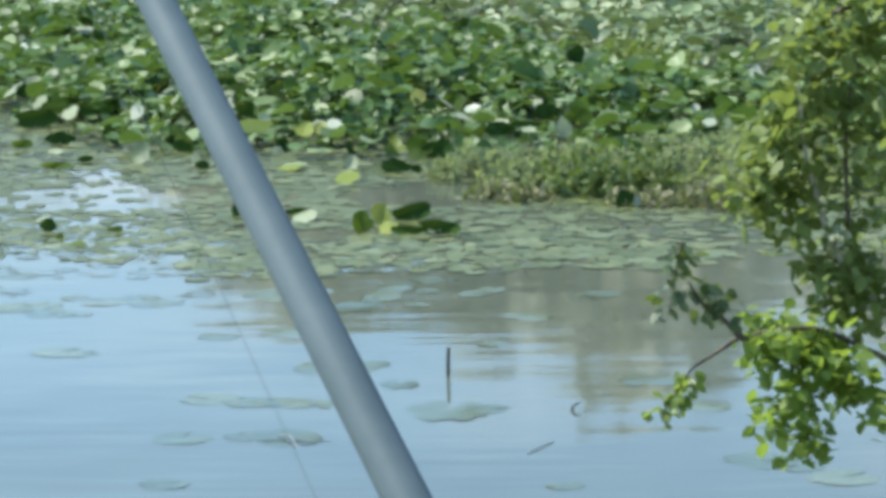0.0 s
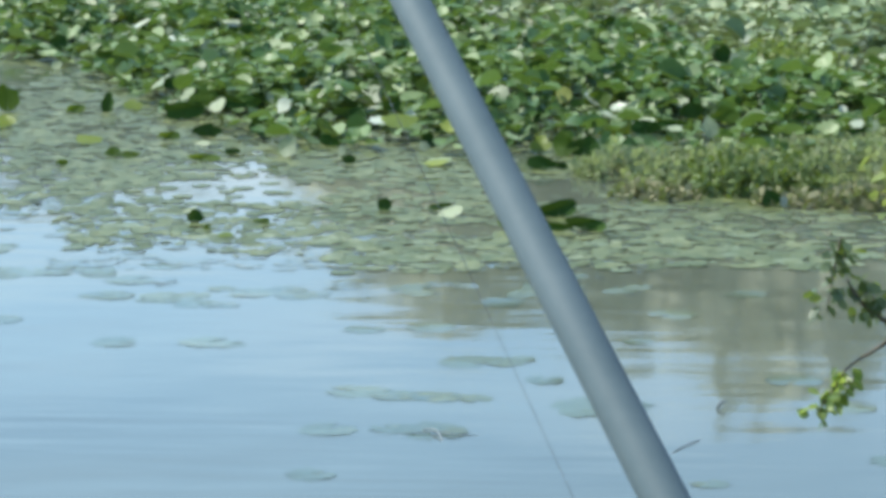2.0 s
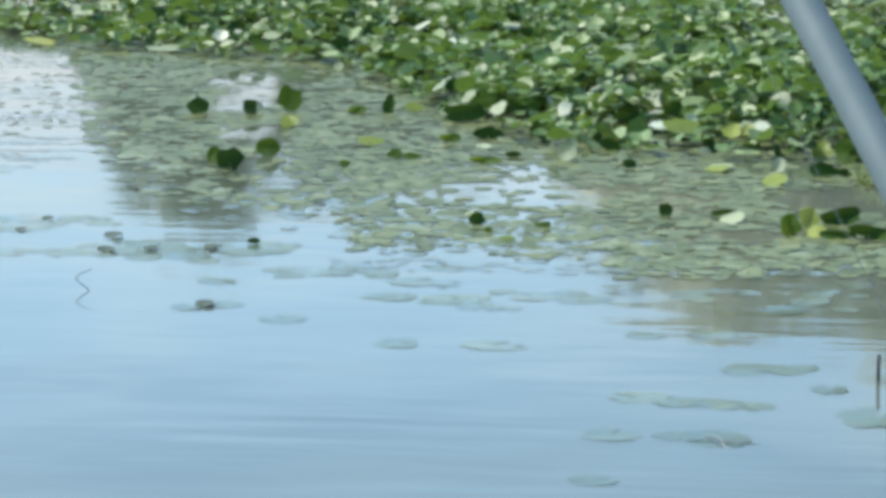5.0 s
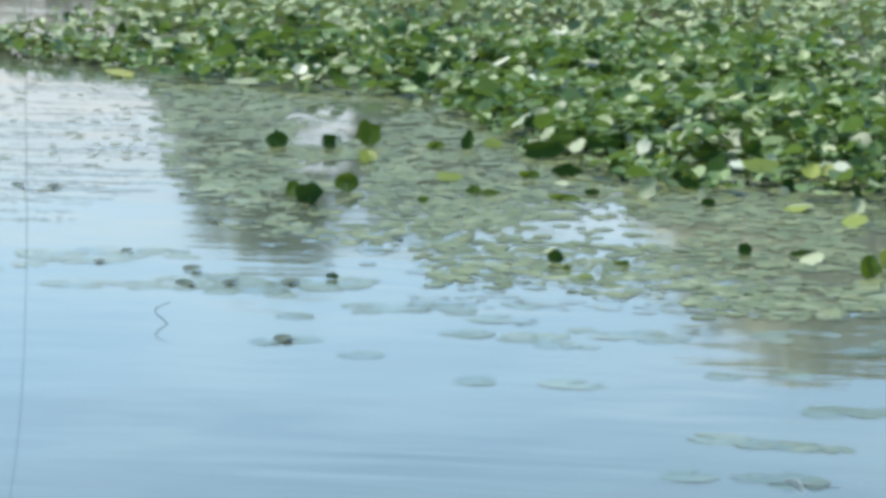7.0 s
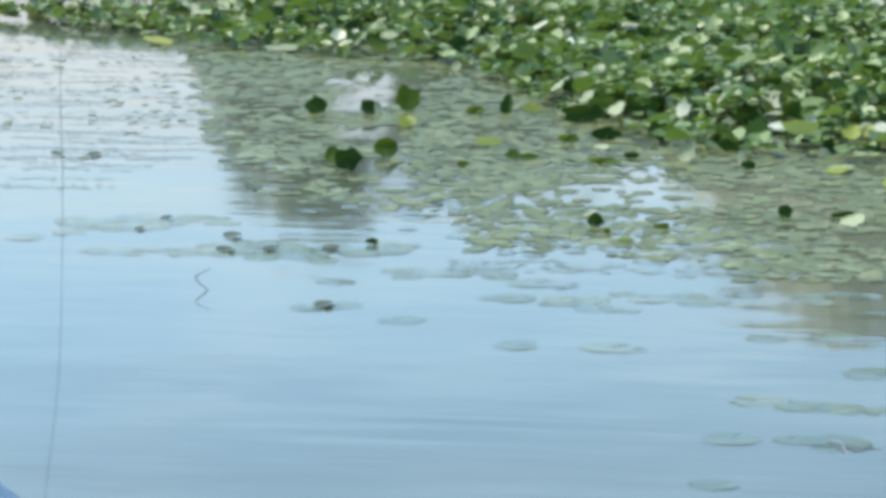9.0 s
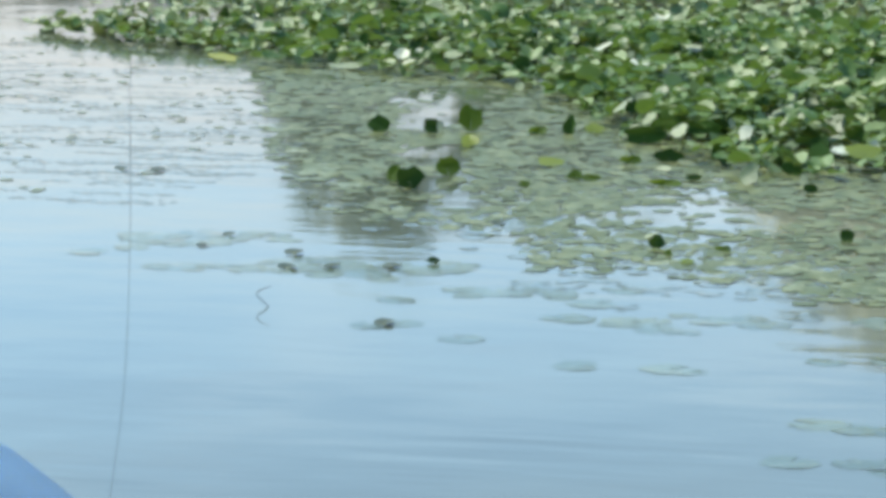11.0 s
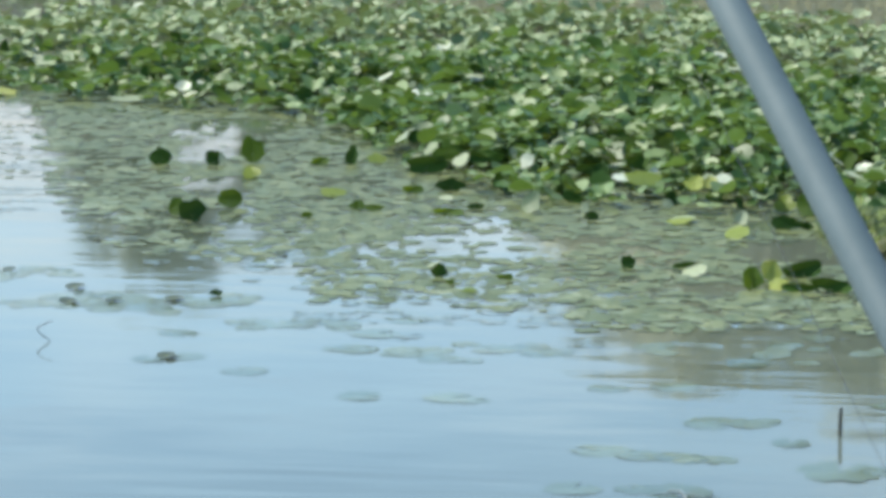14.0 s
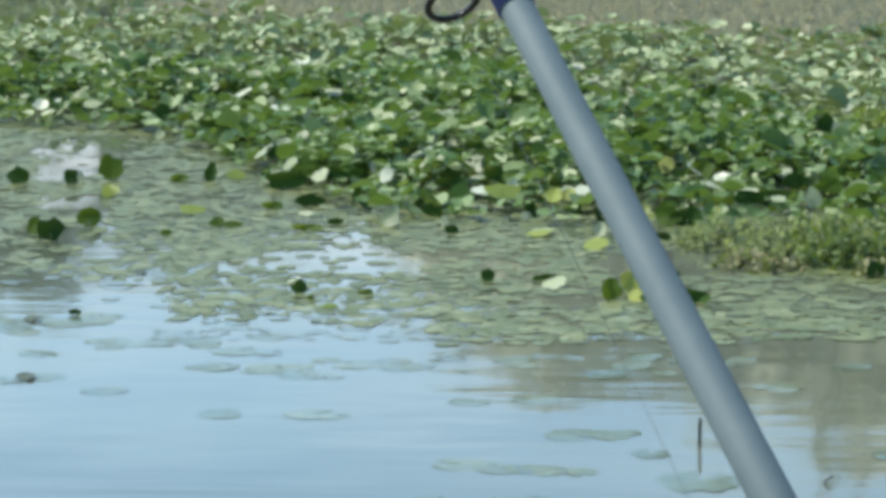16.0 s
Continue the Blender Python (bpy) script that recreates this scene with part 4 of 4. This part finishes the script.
# ---- weeds beside the stand ----
def weed_clump(seed, x0, y0, rx, ry, tall, mat):
    """Branching stems with small ovate leaves, tallest in the middle of the clump."""
    rng = random.Random(seed)
    verts, faces = [], []
    for _ in range(int(1200 * rx * ry) + 30):
        a, q = rng.uniform(0, 6.28), math.sqrt(rng.random())
        x, y = x0 + rx * q * math.cos(a), y0 + ry * q * math.sin(a)
        h = 0.85 * tall * (1.05 - 0.6 * q * q) * rng.uniform(0.3, 1.25) * (1 + 0.6 * noise.noise((x * 5, y * 3, 51.0)))
        foot, tip = Vector((x, y, -0.04)), Vector((x + rng.gauss(0, 0.3) * h, y + rng.gauss(0, 0.3) * h, h))
        for _ in range(10):
            c = foot.lerp(tip, rng.uniform(0.3, 1.0))
            u = Vector((rng.gauss(0, 0.8), rng.gauss(0, 0.8), rng.gauss(0.4, 0.6))).normalized() * rng.uniform(0.022, 0.055)
            w = u.cross(Vector((rng.gauss(0, 1), rng.gauss(0, 1), 0.6))).normalized() * u.length * 0.27
            b = len(verts)
            verts += [c, c + u * 0.5 + w, c + u, c + u * 0.5 - w]
            faces.append((b, b + 1, b + 2, b + 3))
        v, f = tube([foot, foot.lerp(tip, 0.5), tip], [0.0022, 0.0018, 0.001], 3)
        b = len(verts)
        verts += v
        faces += [tuple(i + b for i in g) for g in f]
    return mesh_of("weeds", verts, faces, mat)


M_WEED_DARK = shade("dark weed", [(0, (0.060, 0.100, 0.030)), (0.7, (0.125, 0.17, 0.068)), (1, (0.20, 0.235, 0.115))], rough=0.6, spec=0.2, through_light=0.2)
M_WEED_DRY = shade("browning weed", [(0, (0.17, 0.175, 0.095)), (0.6, (0.235, 0.225, 0.135)), (1, (0.29, 0.265, 0.17))], rough=0.7, spec=0.15, through_light=0.15, spread=0.65)
M_CLUMP = shade("yellow-green weed", [(0, (0.06, 0.095, 0.02)), (1, (0.19, 0.22, 0.06))], rough=0.6, through_light=0.35)
WEED_LOOKS = {"olive": (M_WEED, "tangle of olive marsh weeds at the edge of the lilies"), "dark": (M_WEED_DARK, "bushy dark green marsh weed beside the lilies"),
              "dry": (M_WEED_DRY, "low browning marsh weeds on the mud edge"), "lime": (M_CLUMP, "yellow-green weed clump among the lily leaves")}
WEEDS = (("olive", 0.08, 14.2, 0.22, 0.35, 0.12), ("olive", 0.36, 13.95, 0.22, 0.32, 0.12), ("dark", 0.58, 13.7, 0.20, 0.30, 0.21),
         ("dark", 0.80, 13.85, 0.20, 0.30, 0.15), ("olive", 1.03, 13.9, 0.22, 0.38, 0.18), ("olive", 1.27, 14.0, 0.25, 0.4, 0.20),
         ("dry", 0.22, 13.5, 0.20, 0.18, 0.06), ("dry", 0.86, 13.3, 0.26, 0.16, 0.07), ("dry", 1.20, 13.3, 0.25, 0.2, 0.10),
         ("olive", 1.55, 13.9, 0.3, 0.4, 0.20), ("dark", 1.9, 13.8, 0.3, 0.4, 0.2), ("olive", 0.45, 14.6, 0.3, 0.25, 0.08), ("olive", 0.7, 14.35, 0.3, 0.3, 0.10),
         ("olive", 1.0, 14.8, 0.35, 0.35, 0.10), ("olive", 1.5, 14.9, 0.35, 0.4, 0.12),
         ("lime", 1.02, 18.4, 0.28, 0.7, 0.24), ("lime", 1.18, 17.6, 0.2, 0.4, 0.2))
for n, (look_of, x, y, rx, ry, tall) in enumerate(WEEDS):
    mat, label = WEED_LOOKS[look_of]
    tagged(new("weed_clump", weed_clump(700 + n, x, y, rx, ry, tall, mat)), label, "weeds", "weeds beside the lilies")


# ---- sticks in the water ----
def stick(name, points, radii, label, mat=M_STICK, cat="stick"):
    v, f = tube(bent(points, 5), list(np.interp(np.linspace(0, 1, 5 * (len(points) - 1) + 1), np.linspace(0, 1, len(radii)), radii)), 6)
    return tagged(new(name, mesh_of(name, v, f, mat)), label, cat)


stick("reed_stub", [(-0.021, 9.70, -0.25), (-0.022, 9.70, 0.03), (-0.020, 9.702, 0.090)], [0.0065, 0.006, 0.005], "thin dark reed stub standing in the water", cat="reed")
stick("bent_twig", [(-2.862, 10.96, -0.02), (-2.869, 10.96, 0.004), (-2.913, 10.965, 0.046), (-2.858, 10.97, 0.076)], [0.002, 0.002, 0.0015], "small bent dark twig poking out of water", cat="twig")
stick("sunken_twig", [(-0.60, 8.78, -0.004), (-0.48, 8.80, 0.006), (-0.40, 8.78, 0.002), (-0.28, 8.80, -0.004)], [0.0015, 0.002, 0.0012], "grey half-sunken twig at the surface", mat=M_SUNK, cat="twig")
stick("sunken_twig", [(-0.52, 8.86, -0.004), (-0.47, 8.80, 0.012), (-0.44, 8.70, -0.002)], [0.0015, 0.003, 0.0015], "grey half-sunken twig at the surface", mat=M_SUNK, cat="twig")
stick("sunken_twig", [(0.19, 8.56, -0.003), (0.235, 8.66, 0.004), (0.285, 8.75, 0.001)], [0.0015, 0.0018, 0.0012], "grey half-sunken twig at the surface", mat=M_SUNK, cat="twig")
stick("curled_leaf", [(0.345, 9.18, -0.01), (0.352, 9.18, 0.010), (0.362, 9.185, 0.018), (0.374, 9.19, 0.020)], [0.004, 0.006, 0.005, 0.002], "small curled grey-brown leaf floating upright", mat=M_SUNK, cat="leaf")


# ---- the overhanging tree ----
def leaf_spray(verts, faces, rng, centre, spread, count, size):
    for _ in range(count):
        c = Vector(centre) + Vector((rng.gauss(0, spread[0]), rng.gauss(0, spread[1]), rng.gauss(0, spread[2])))
        u = Vector((rng.gauss(0, 0.8), rng.gauss(0, 0.8), rng.gauss(-0.35, 0.5))).normalized()
        w = u.cross(Vector((rng.gauss(0, 0.4), rng.gauss(0, 0.4), 1))).normalized()
        n = w.cross(u)
        s = size * rng.uniform(0.65, 1.2)
        b = len(verts)
        verts += [c, c + u * 0.35 * s + w * 0.34 * s + n * 0.05 * s, c + u * 0.75 * s + w * 0.26 * s, c + u * s - n * 0.08 * s,
                  c + u * 0.75 * s - w * 0.26 * s, c + u * 0.35 * s - w * 0.34 * s + n * 0.05 * s, c + u * 0.5 * s - n * 0.03 * s]
        faces += [(b, b + 1, b + 6), (b + 1, b + 2, b + 6), (b + 2, b + 3, b + 6), (b + 3, b + 4, b + 6), (b + 4, b + 5, b + 6), (b + 5, b, b + 6)]


def overhanging_tree():
    rng = random.Random(81)
    base = (2.15, 4.95)
    root = new("tree")
    z0 = ground_height(*base)

    def limb(name, pts, radii, mat=M_BARK, label=""):
        line = bent(pts, 5)
        v, f = tube(line, list(np.interp(np.linspace(0, 1, len(line)), np.linspace(0, 1, len(radii)), radii)), 7)
        return part(name, mesh_of(name, v, f, mat), root, label)

    limb("trunk", [(2.15, 4.95, z0 - 0.2), (2.05, 4.95, z0 + 0.5), (1.75, 4.93, 1.5), (1.55, 4.95, 2.3), (1.5, 5.0, 3.2)], [0.09, 0.075, 0.06, 0.04, 0.015])
    limb("branch", [(1.98, 4.95, 0.75), (1.3, 4.9, 0.86), (0.9, 4.86, 0.93), (0.69, 4.83, 1.03), (0.58, 4.79, 1.08), (0.472, 4.77, 1.068)], [0.022, 0.011, 0.0055, 0.0042, 0.004, 0.0065])
    limb("twig", [(0.472, 4.77, 1.07), (0.445, 4.75, 1.10), (0.41, 4.72, 1.13), (0.385, 4.70, 1.17)], [0.007, 0.004, 0.003, 0.002])
    limb("twig", [(0.468, 4.77, 1.07), (0.43, 4.73, 1.055), (0.385, 4.68, 1.035), (0.350, 4.65, 0.990)], [0.004, 0.003, 0.002, 0.0015])
    limb("branch", [(1.80, 4.94, 1.35), (1.2, 4.92, 1.1), (0.85, 4.91, 1.02), (0.66, 4.9, 1.14), (0.59, 4.9, 1.30), (0.57, 4.9, 1.45)], [0.022, 0.013, 0.008, 0.006, 0.004, 0.002],
         M_PALE_BARK, "pale weathered branch")
    limb("branch", [(1.66, 4.94, 1.8), (1.15, 4.95, 1.6), (0.8, 4.95, 1.62), (0.62, 4.92, 1.55)], [0.03, 0.02, 0.012, 0.004])
    limb("twig", [(0.66, 4.9, 1.14), (0.648, 4.9, 1.24), (0.645, 4.9, 1.38), (0.66, 4.9, 1.5)], [0.004, 0.004, 0.003, 0.002])
    limb("branch", [(1.55, 4.95, 2.3), (1.2, 5.0, 2.2), (0.9, 5.0, 2.15)], [0.025, 0.015, 0.005])
    leaf_v, leaf_f = [], []
    leaf_spray(leaf_v, leaf_f, random.Random(3), (0, 0, 0), (0, 0, 0), 1, 1.0)
    shapes = {}

    def sprig(name, start, end, spread, count, size, mat, label):
        """A short stem with single leaves along it."""
        v, f = tube([start, Vector(start).lerp(Vector(end), 0.5), end], [0.0018, 0.0014, 0.001], 6)
        stem = part(name, mesh_of(name, v, f, M_BARK), root, label)
        if mat not in shapes:
            shapes[mat] = mesh_of("leaf", leaf_v, leaf_f, mat)
        for k in range(count):
            p = Vector(start).lerp(Vector(end), (k + rng.random()) / count) + Vector([rng.gauss(0, spread) for _ in range(3)])
            leaf = part("leaf", shapes[mat], stem)
            leaf.matrix_basis = Matrix.Translation(p) @ Matrix.Rotation(rng.uniform(0, 6.28), 4, "Z") @ Matrix.Rotation(rng.gauss(0, 0.7), 4, "X") \
                @ Matrix.Rotation(rng.gauss(0, 0.7), 4, "Y") @ Matrix.Scale(size * rng.uniform(0.65, 1.2), 4)

    # crown in clumps along the branches: x, height, spread and number
    S = 0.030

    def clumps(name, spots, mat, label, y=4.92):
        cv, cf = [], []
        for cx, cz, sx, sz, n in spots:
            leaf_spray(cv, cf, rng, (cx, y, cz), (sx, 0.05, sz), int(n * (0.72 if cx > 0.63 and cz > 1.2 else 1.05)), S)
        return part(name, mesh_of(name, cv, cf, mat), root, label)

    UPPER = ((0.63, 1.535, 0.045, 0.035, 190), (0.70, 1.57, 0.05, 0.05, 200), (0.585, 1.455, 0.032, 0.035, 150), (0.67, 1.455, 0.04, 0.05, 170),
             (0.55, 1.38, 0.030, 0.030, 120), (0.64, 1.37, 0.035, 0.035, 130), (0.51, 1.325, 0.024, 0.028, 100), (0.575, 1.30, 0.030, 0.026, 100),
             (0.50, 1.255, 0.020, 0.022, 75), (0.565, 1.235, 0.028, 0.022, 80), (0.665, 1.24, 0.03, 0.03, 90), (0.62, 1.17, 0.03, 0.016, 60),
             (0.675, 1.135, 0.025, 0.022, 60), (0.72, 1.35, 0.03, 0.05, 100), (0.64, 1.145, 0.035, 0.026, 130), (0.71, 1.11, 0.03, 0.03, 100),
             (0.67, 1.09, 0.030, 0.018, 60))
    LOWER = ((0.515, 1.062, 0.020, 0.018, 130), (0.565, 1.055, 0.030, 0.019, 200), (0.625, 1.015, 0.020, 0.014, 45), (0.545, 0.95, 0.024, 0.018, 75),
             (0.575, 0.905, 0.020, 0.016, 65), (0.525, 0.925, 0.018, 0.012, 35), (0.68, 0.97, 0.014, 0.022, 45),
             (0.605, 1.03, 0.026, 0.020, 85), (0.638, 0.985, 0.018, 0.012, 40), (0.565, 0.99, 0.028, 0.010, 40))
    clumps("crown", UPPER, M_TREE_LEAF, "olive-green leaves in loose clumps")
    clumps("crown", LOWER, M_LOW_LEAF, "bright yellow-green leaves on the lowest branch", 4.79)
    verts, faces = [], []
    for _ in range(60):                       # the rest of the crown
        c = (rng.uniform(0.85, 2.5), rng.uniform(4.6, 5.6), rng.uniform(0.95, 3.2))
        leaf_spray(verts, faces, rng, c, (0.12, 0.12, 0.10), 60, S * 1.15)
    part("crown", mesh_of("crown", verts, faces, M_TREE_LEAF), root, "olive-green leaves in loose clumps")
    sprig("leaf_sprig", (0.452, 4.74, 1.118), (0.395, 4.71, 1.150), 0.016, 46, 0.032, M_SHADY_LEAF, "twig-end leaves with shade put into their dark colour")
    sprig("leaf_sprig", (0.374, 4.70, 1.232), (0.356, 4.70, 1.120), 0.011, 44, 0.032, M_SHADY_LEAF, "twig-end leaves with shade put into their dark colour")
    sprig("leaf_sprig", (0.381, 4.66, 1.032), (0.340, 4.65, 0.972), 0.009, 64, 0.027, M_SPRIG_LEAF, "drooping light green leaves")
    sprig("leaf_sprig", (0.616, 4.78, 1.245), (0.614, 4.78, 1.205), 0.006, 16, 0.026, M_PALE, "bleached pale leaf tuft")
    return tagged(root, "leafy green tree overhanging the pond from the bank", "tree")


overhanging_tree()


# ---- the fishing rod ----
def fishing_rod():
    low, high = Vector((0.100, 0.817, 1.677)), Vector((-0.035, 1.040, 1.895))
    d = (high - low).normalized()
    butt = low - d * ((low.z - ground_height(0.86, -0.43)) / d.z)
    length = (low - butt).length
    root = new("fishing_rod")
    root.location = butt

    def at(s):
        return d * s

    def body(name, s0, s1, r0, r1, mat, label="", parent=root, sides=20):
        v, f = tube([at(s0), at(s0) + (at(s1) - at(s0)) * 0.5, at(s1)], [r0, (r0 + r1) / 2, r1], sides)
        return part(name, mesh_of(name, v, f, mat), parent, label)

    tip = length + 1.80
    body("blank", 0.0, tip, 0.0146, 0.0010, M_ROD, "smooth blue-grey rod blank")
    body("grip", 0.0, 0.42, 0.018, 0.017, M_GRIP, "cork grip")
    g = length + 0.422                       # where the guide sits
    side = Vector((-0.93, 0.0, -0.05))
    side = (side - side.dot(d) * d).normalized()
    for gs, rr, off in ((g, 0.0082, 0.0190), (g + 0.42, 0.006, 0.018), (g + 0.75, 0.004, 0.012)):
        r_rod = 0.0146 - 0.0136 * gs / tip
        wrap = body("thread_wrap", gs - 0.012, gs + 0.05, r_rod + 0.0009, r_rod + 0.0007, M_WRAP, "glossy blue thread wrap")
        centre = at(gs) + side * off
        e1, e2 = side, d.cross(side)
        verts, faces = [], []
        for i in range(28):
            t = 2 * math.pi * i / 28
            o = math.cos(t) * e1 * 1.12 + math.sin(t) * e2
            for k in range(8):
                q = 2 * math.pi * k / 8
                verts.append(centre + o * rr + (o * math.cos(q) + d * math.sin(q)) * 0.0013)
        for i in range(28):
            for k in range(8):
                a, b = i * 8 + k, i * 8 + (k + 1) % 8
                c2, d2 = ((i + 1) % 28) * 8 + (k + 1) % 8, ((i + 1) % 28) * 8 + k
                faces.append((a, b, c2, d2))
        guide_me = mesh_of("guide_ring", verts, faces, M_RING)
        ring = part("guide_ring", guide_me, root, "dark metal line guide")
        for sgn in (-1, 1):
            v, f = tube(bent([centre - side * rr * 0.9 + e2 * sgn * rr * 0.5, at(gs + 0.012) + side * (r_rod + 0.002) + e2 * sgn * 0.002, at(gs + 0.035) + side * (r_rod + 0.0005)], 4),
                        [0.0011] * 9, 6)
            part("guide_foot", mesh_of("guide_foot", v, f, M_RING), ring)
    tagged(root, "blue-grey fishing rod with blue wraps, leaning over the water", "fishing rod")
    # the line along the rod, then loose from its tip to the water
    c = at(g) + side * 0.0190 + butt
    top = at(tip) + butt
    pts = [at(0.75) + side * 0.05 + butt, c, at(g + 0.42) + side * 0.018 + butt, at(g + 0.75) + side * 0.012 + butt, top]
    v, f = tube(pts, [0.0002] * 5, 5)
    tagged(new("fishing_line", mesh_of("fishing_line", v, f, M_LINE)), "thin taut nylon line along the rod", "fishing line")
    loose = [top]
    for k in range(1, 26):
        z = top.z + (-0.02 - top.z) * k / 25
        x = lerp(z, (-0.02, 1.53, 1.74, top.z), (-0.72, -0.659, -0.641, top.x))
        loose.append(Vector((x + 0.003 * math.sin(k * 1.9) + 0.002 * math.sin(k * 4.1), top.y, z)))
    line = bent(loose, 5)
    v, f = tube(line, [0.00028] * len(line), 5)
    tagged(new("fishing_line", mesh_of("fishing_line", v, f, M_LINE)), "thin slack nylon line hanging from the rod tip", "fishing line")


fishing_rod()


# ---- stand-in for an unknown blue thing: cloth on a stake ----
# only a blue edge is known; the cloth form and stake are made up
def draped_cloth():
    cx, cy, cz, r = -0.675, 1.42, 1.438, 0.255
    foot = ground_height(cx, cy)
    root = new("draped_cloth")
    root.location = (cx, cy, foot)
    v, f = tube([(0, 0, -0.15), (0.004, 0, 0.7), (0, 0, cz - foot + 0.5 * r)], [0.016, 0.015, 0.012], 10)
    part("stake", mesh_of("stake", v, f, M_BARK), root, "added wooden stake")
    verts, faces = [], []
    rows, cols = 14, 48
    for i in range(rows):
        q = i / (rows - 1)
        for k in range(cols):
            t = 2 * math.pi * k / cols
            if q < 0.6:
                a = q / 0.6 * math.pi / 2
                rr, z = r * math.sin(a), r * math.cos(a)
            else:
                rr, z = r * (1 - 0.10 * (q - 0.6)), -(q - 0.6) / 0.4 * 0.42
            rr *= 1 + 0.10 * q * q * math.sin(7 * t + 0.6) + 0.03 * q * math.sin(13 * t)
            verts.append((rr * math.cos(t), rr * math.sin(t), cz - foot + z))
    for i in range(rows - 1):
        for k in range(cols):
            j = (k + 1) % cols
            faces.append((i * cols + k, i * cols + j, (i + 1) * cols + j, (i + 1) * cols + k))
    part("cloth", mesh_of("cloth", verts, faces, M_CLOTH), root, "stand-in blue cloth hanging in folds")
    return tagged(root, "stand-in for an unknown blue thing, built as cloth on a stake", "cloth")


draped_cloth()
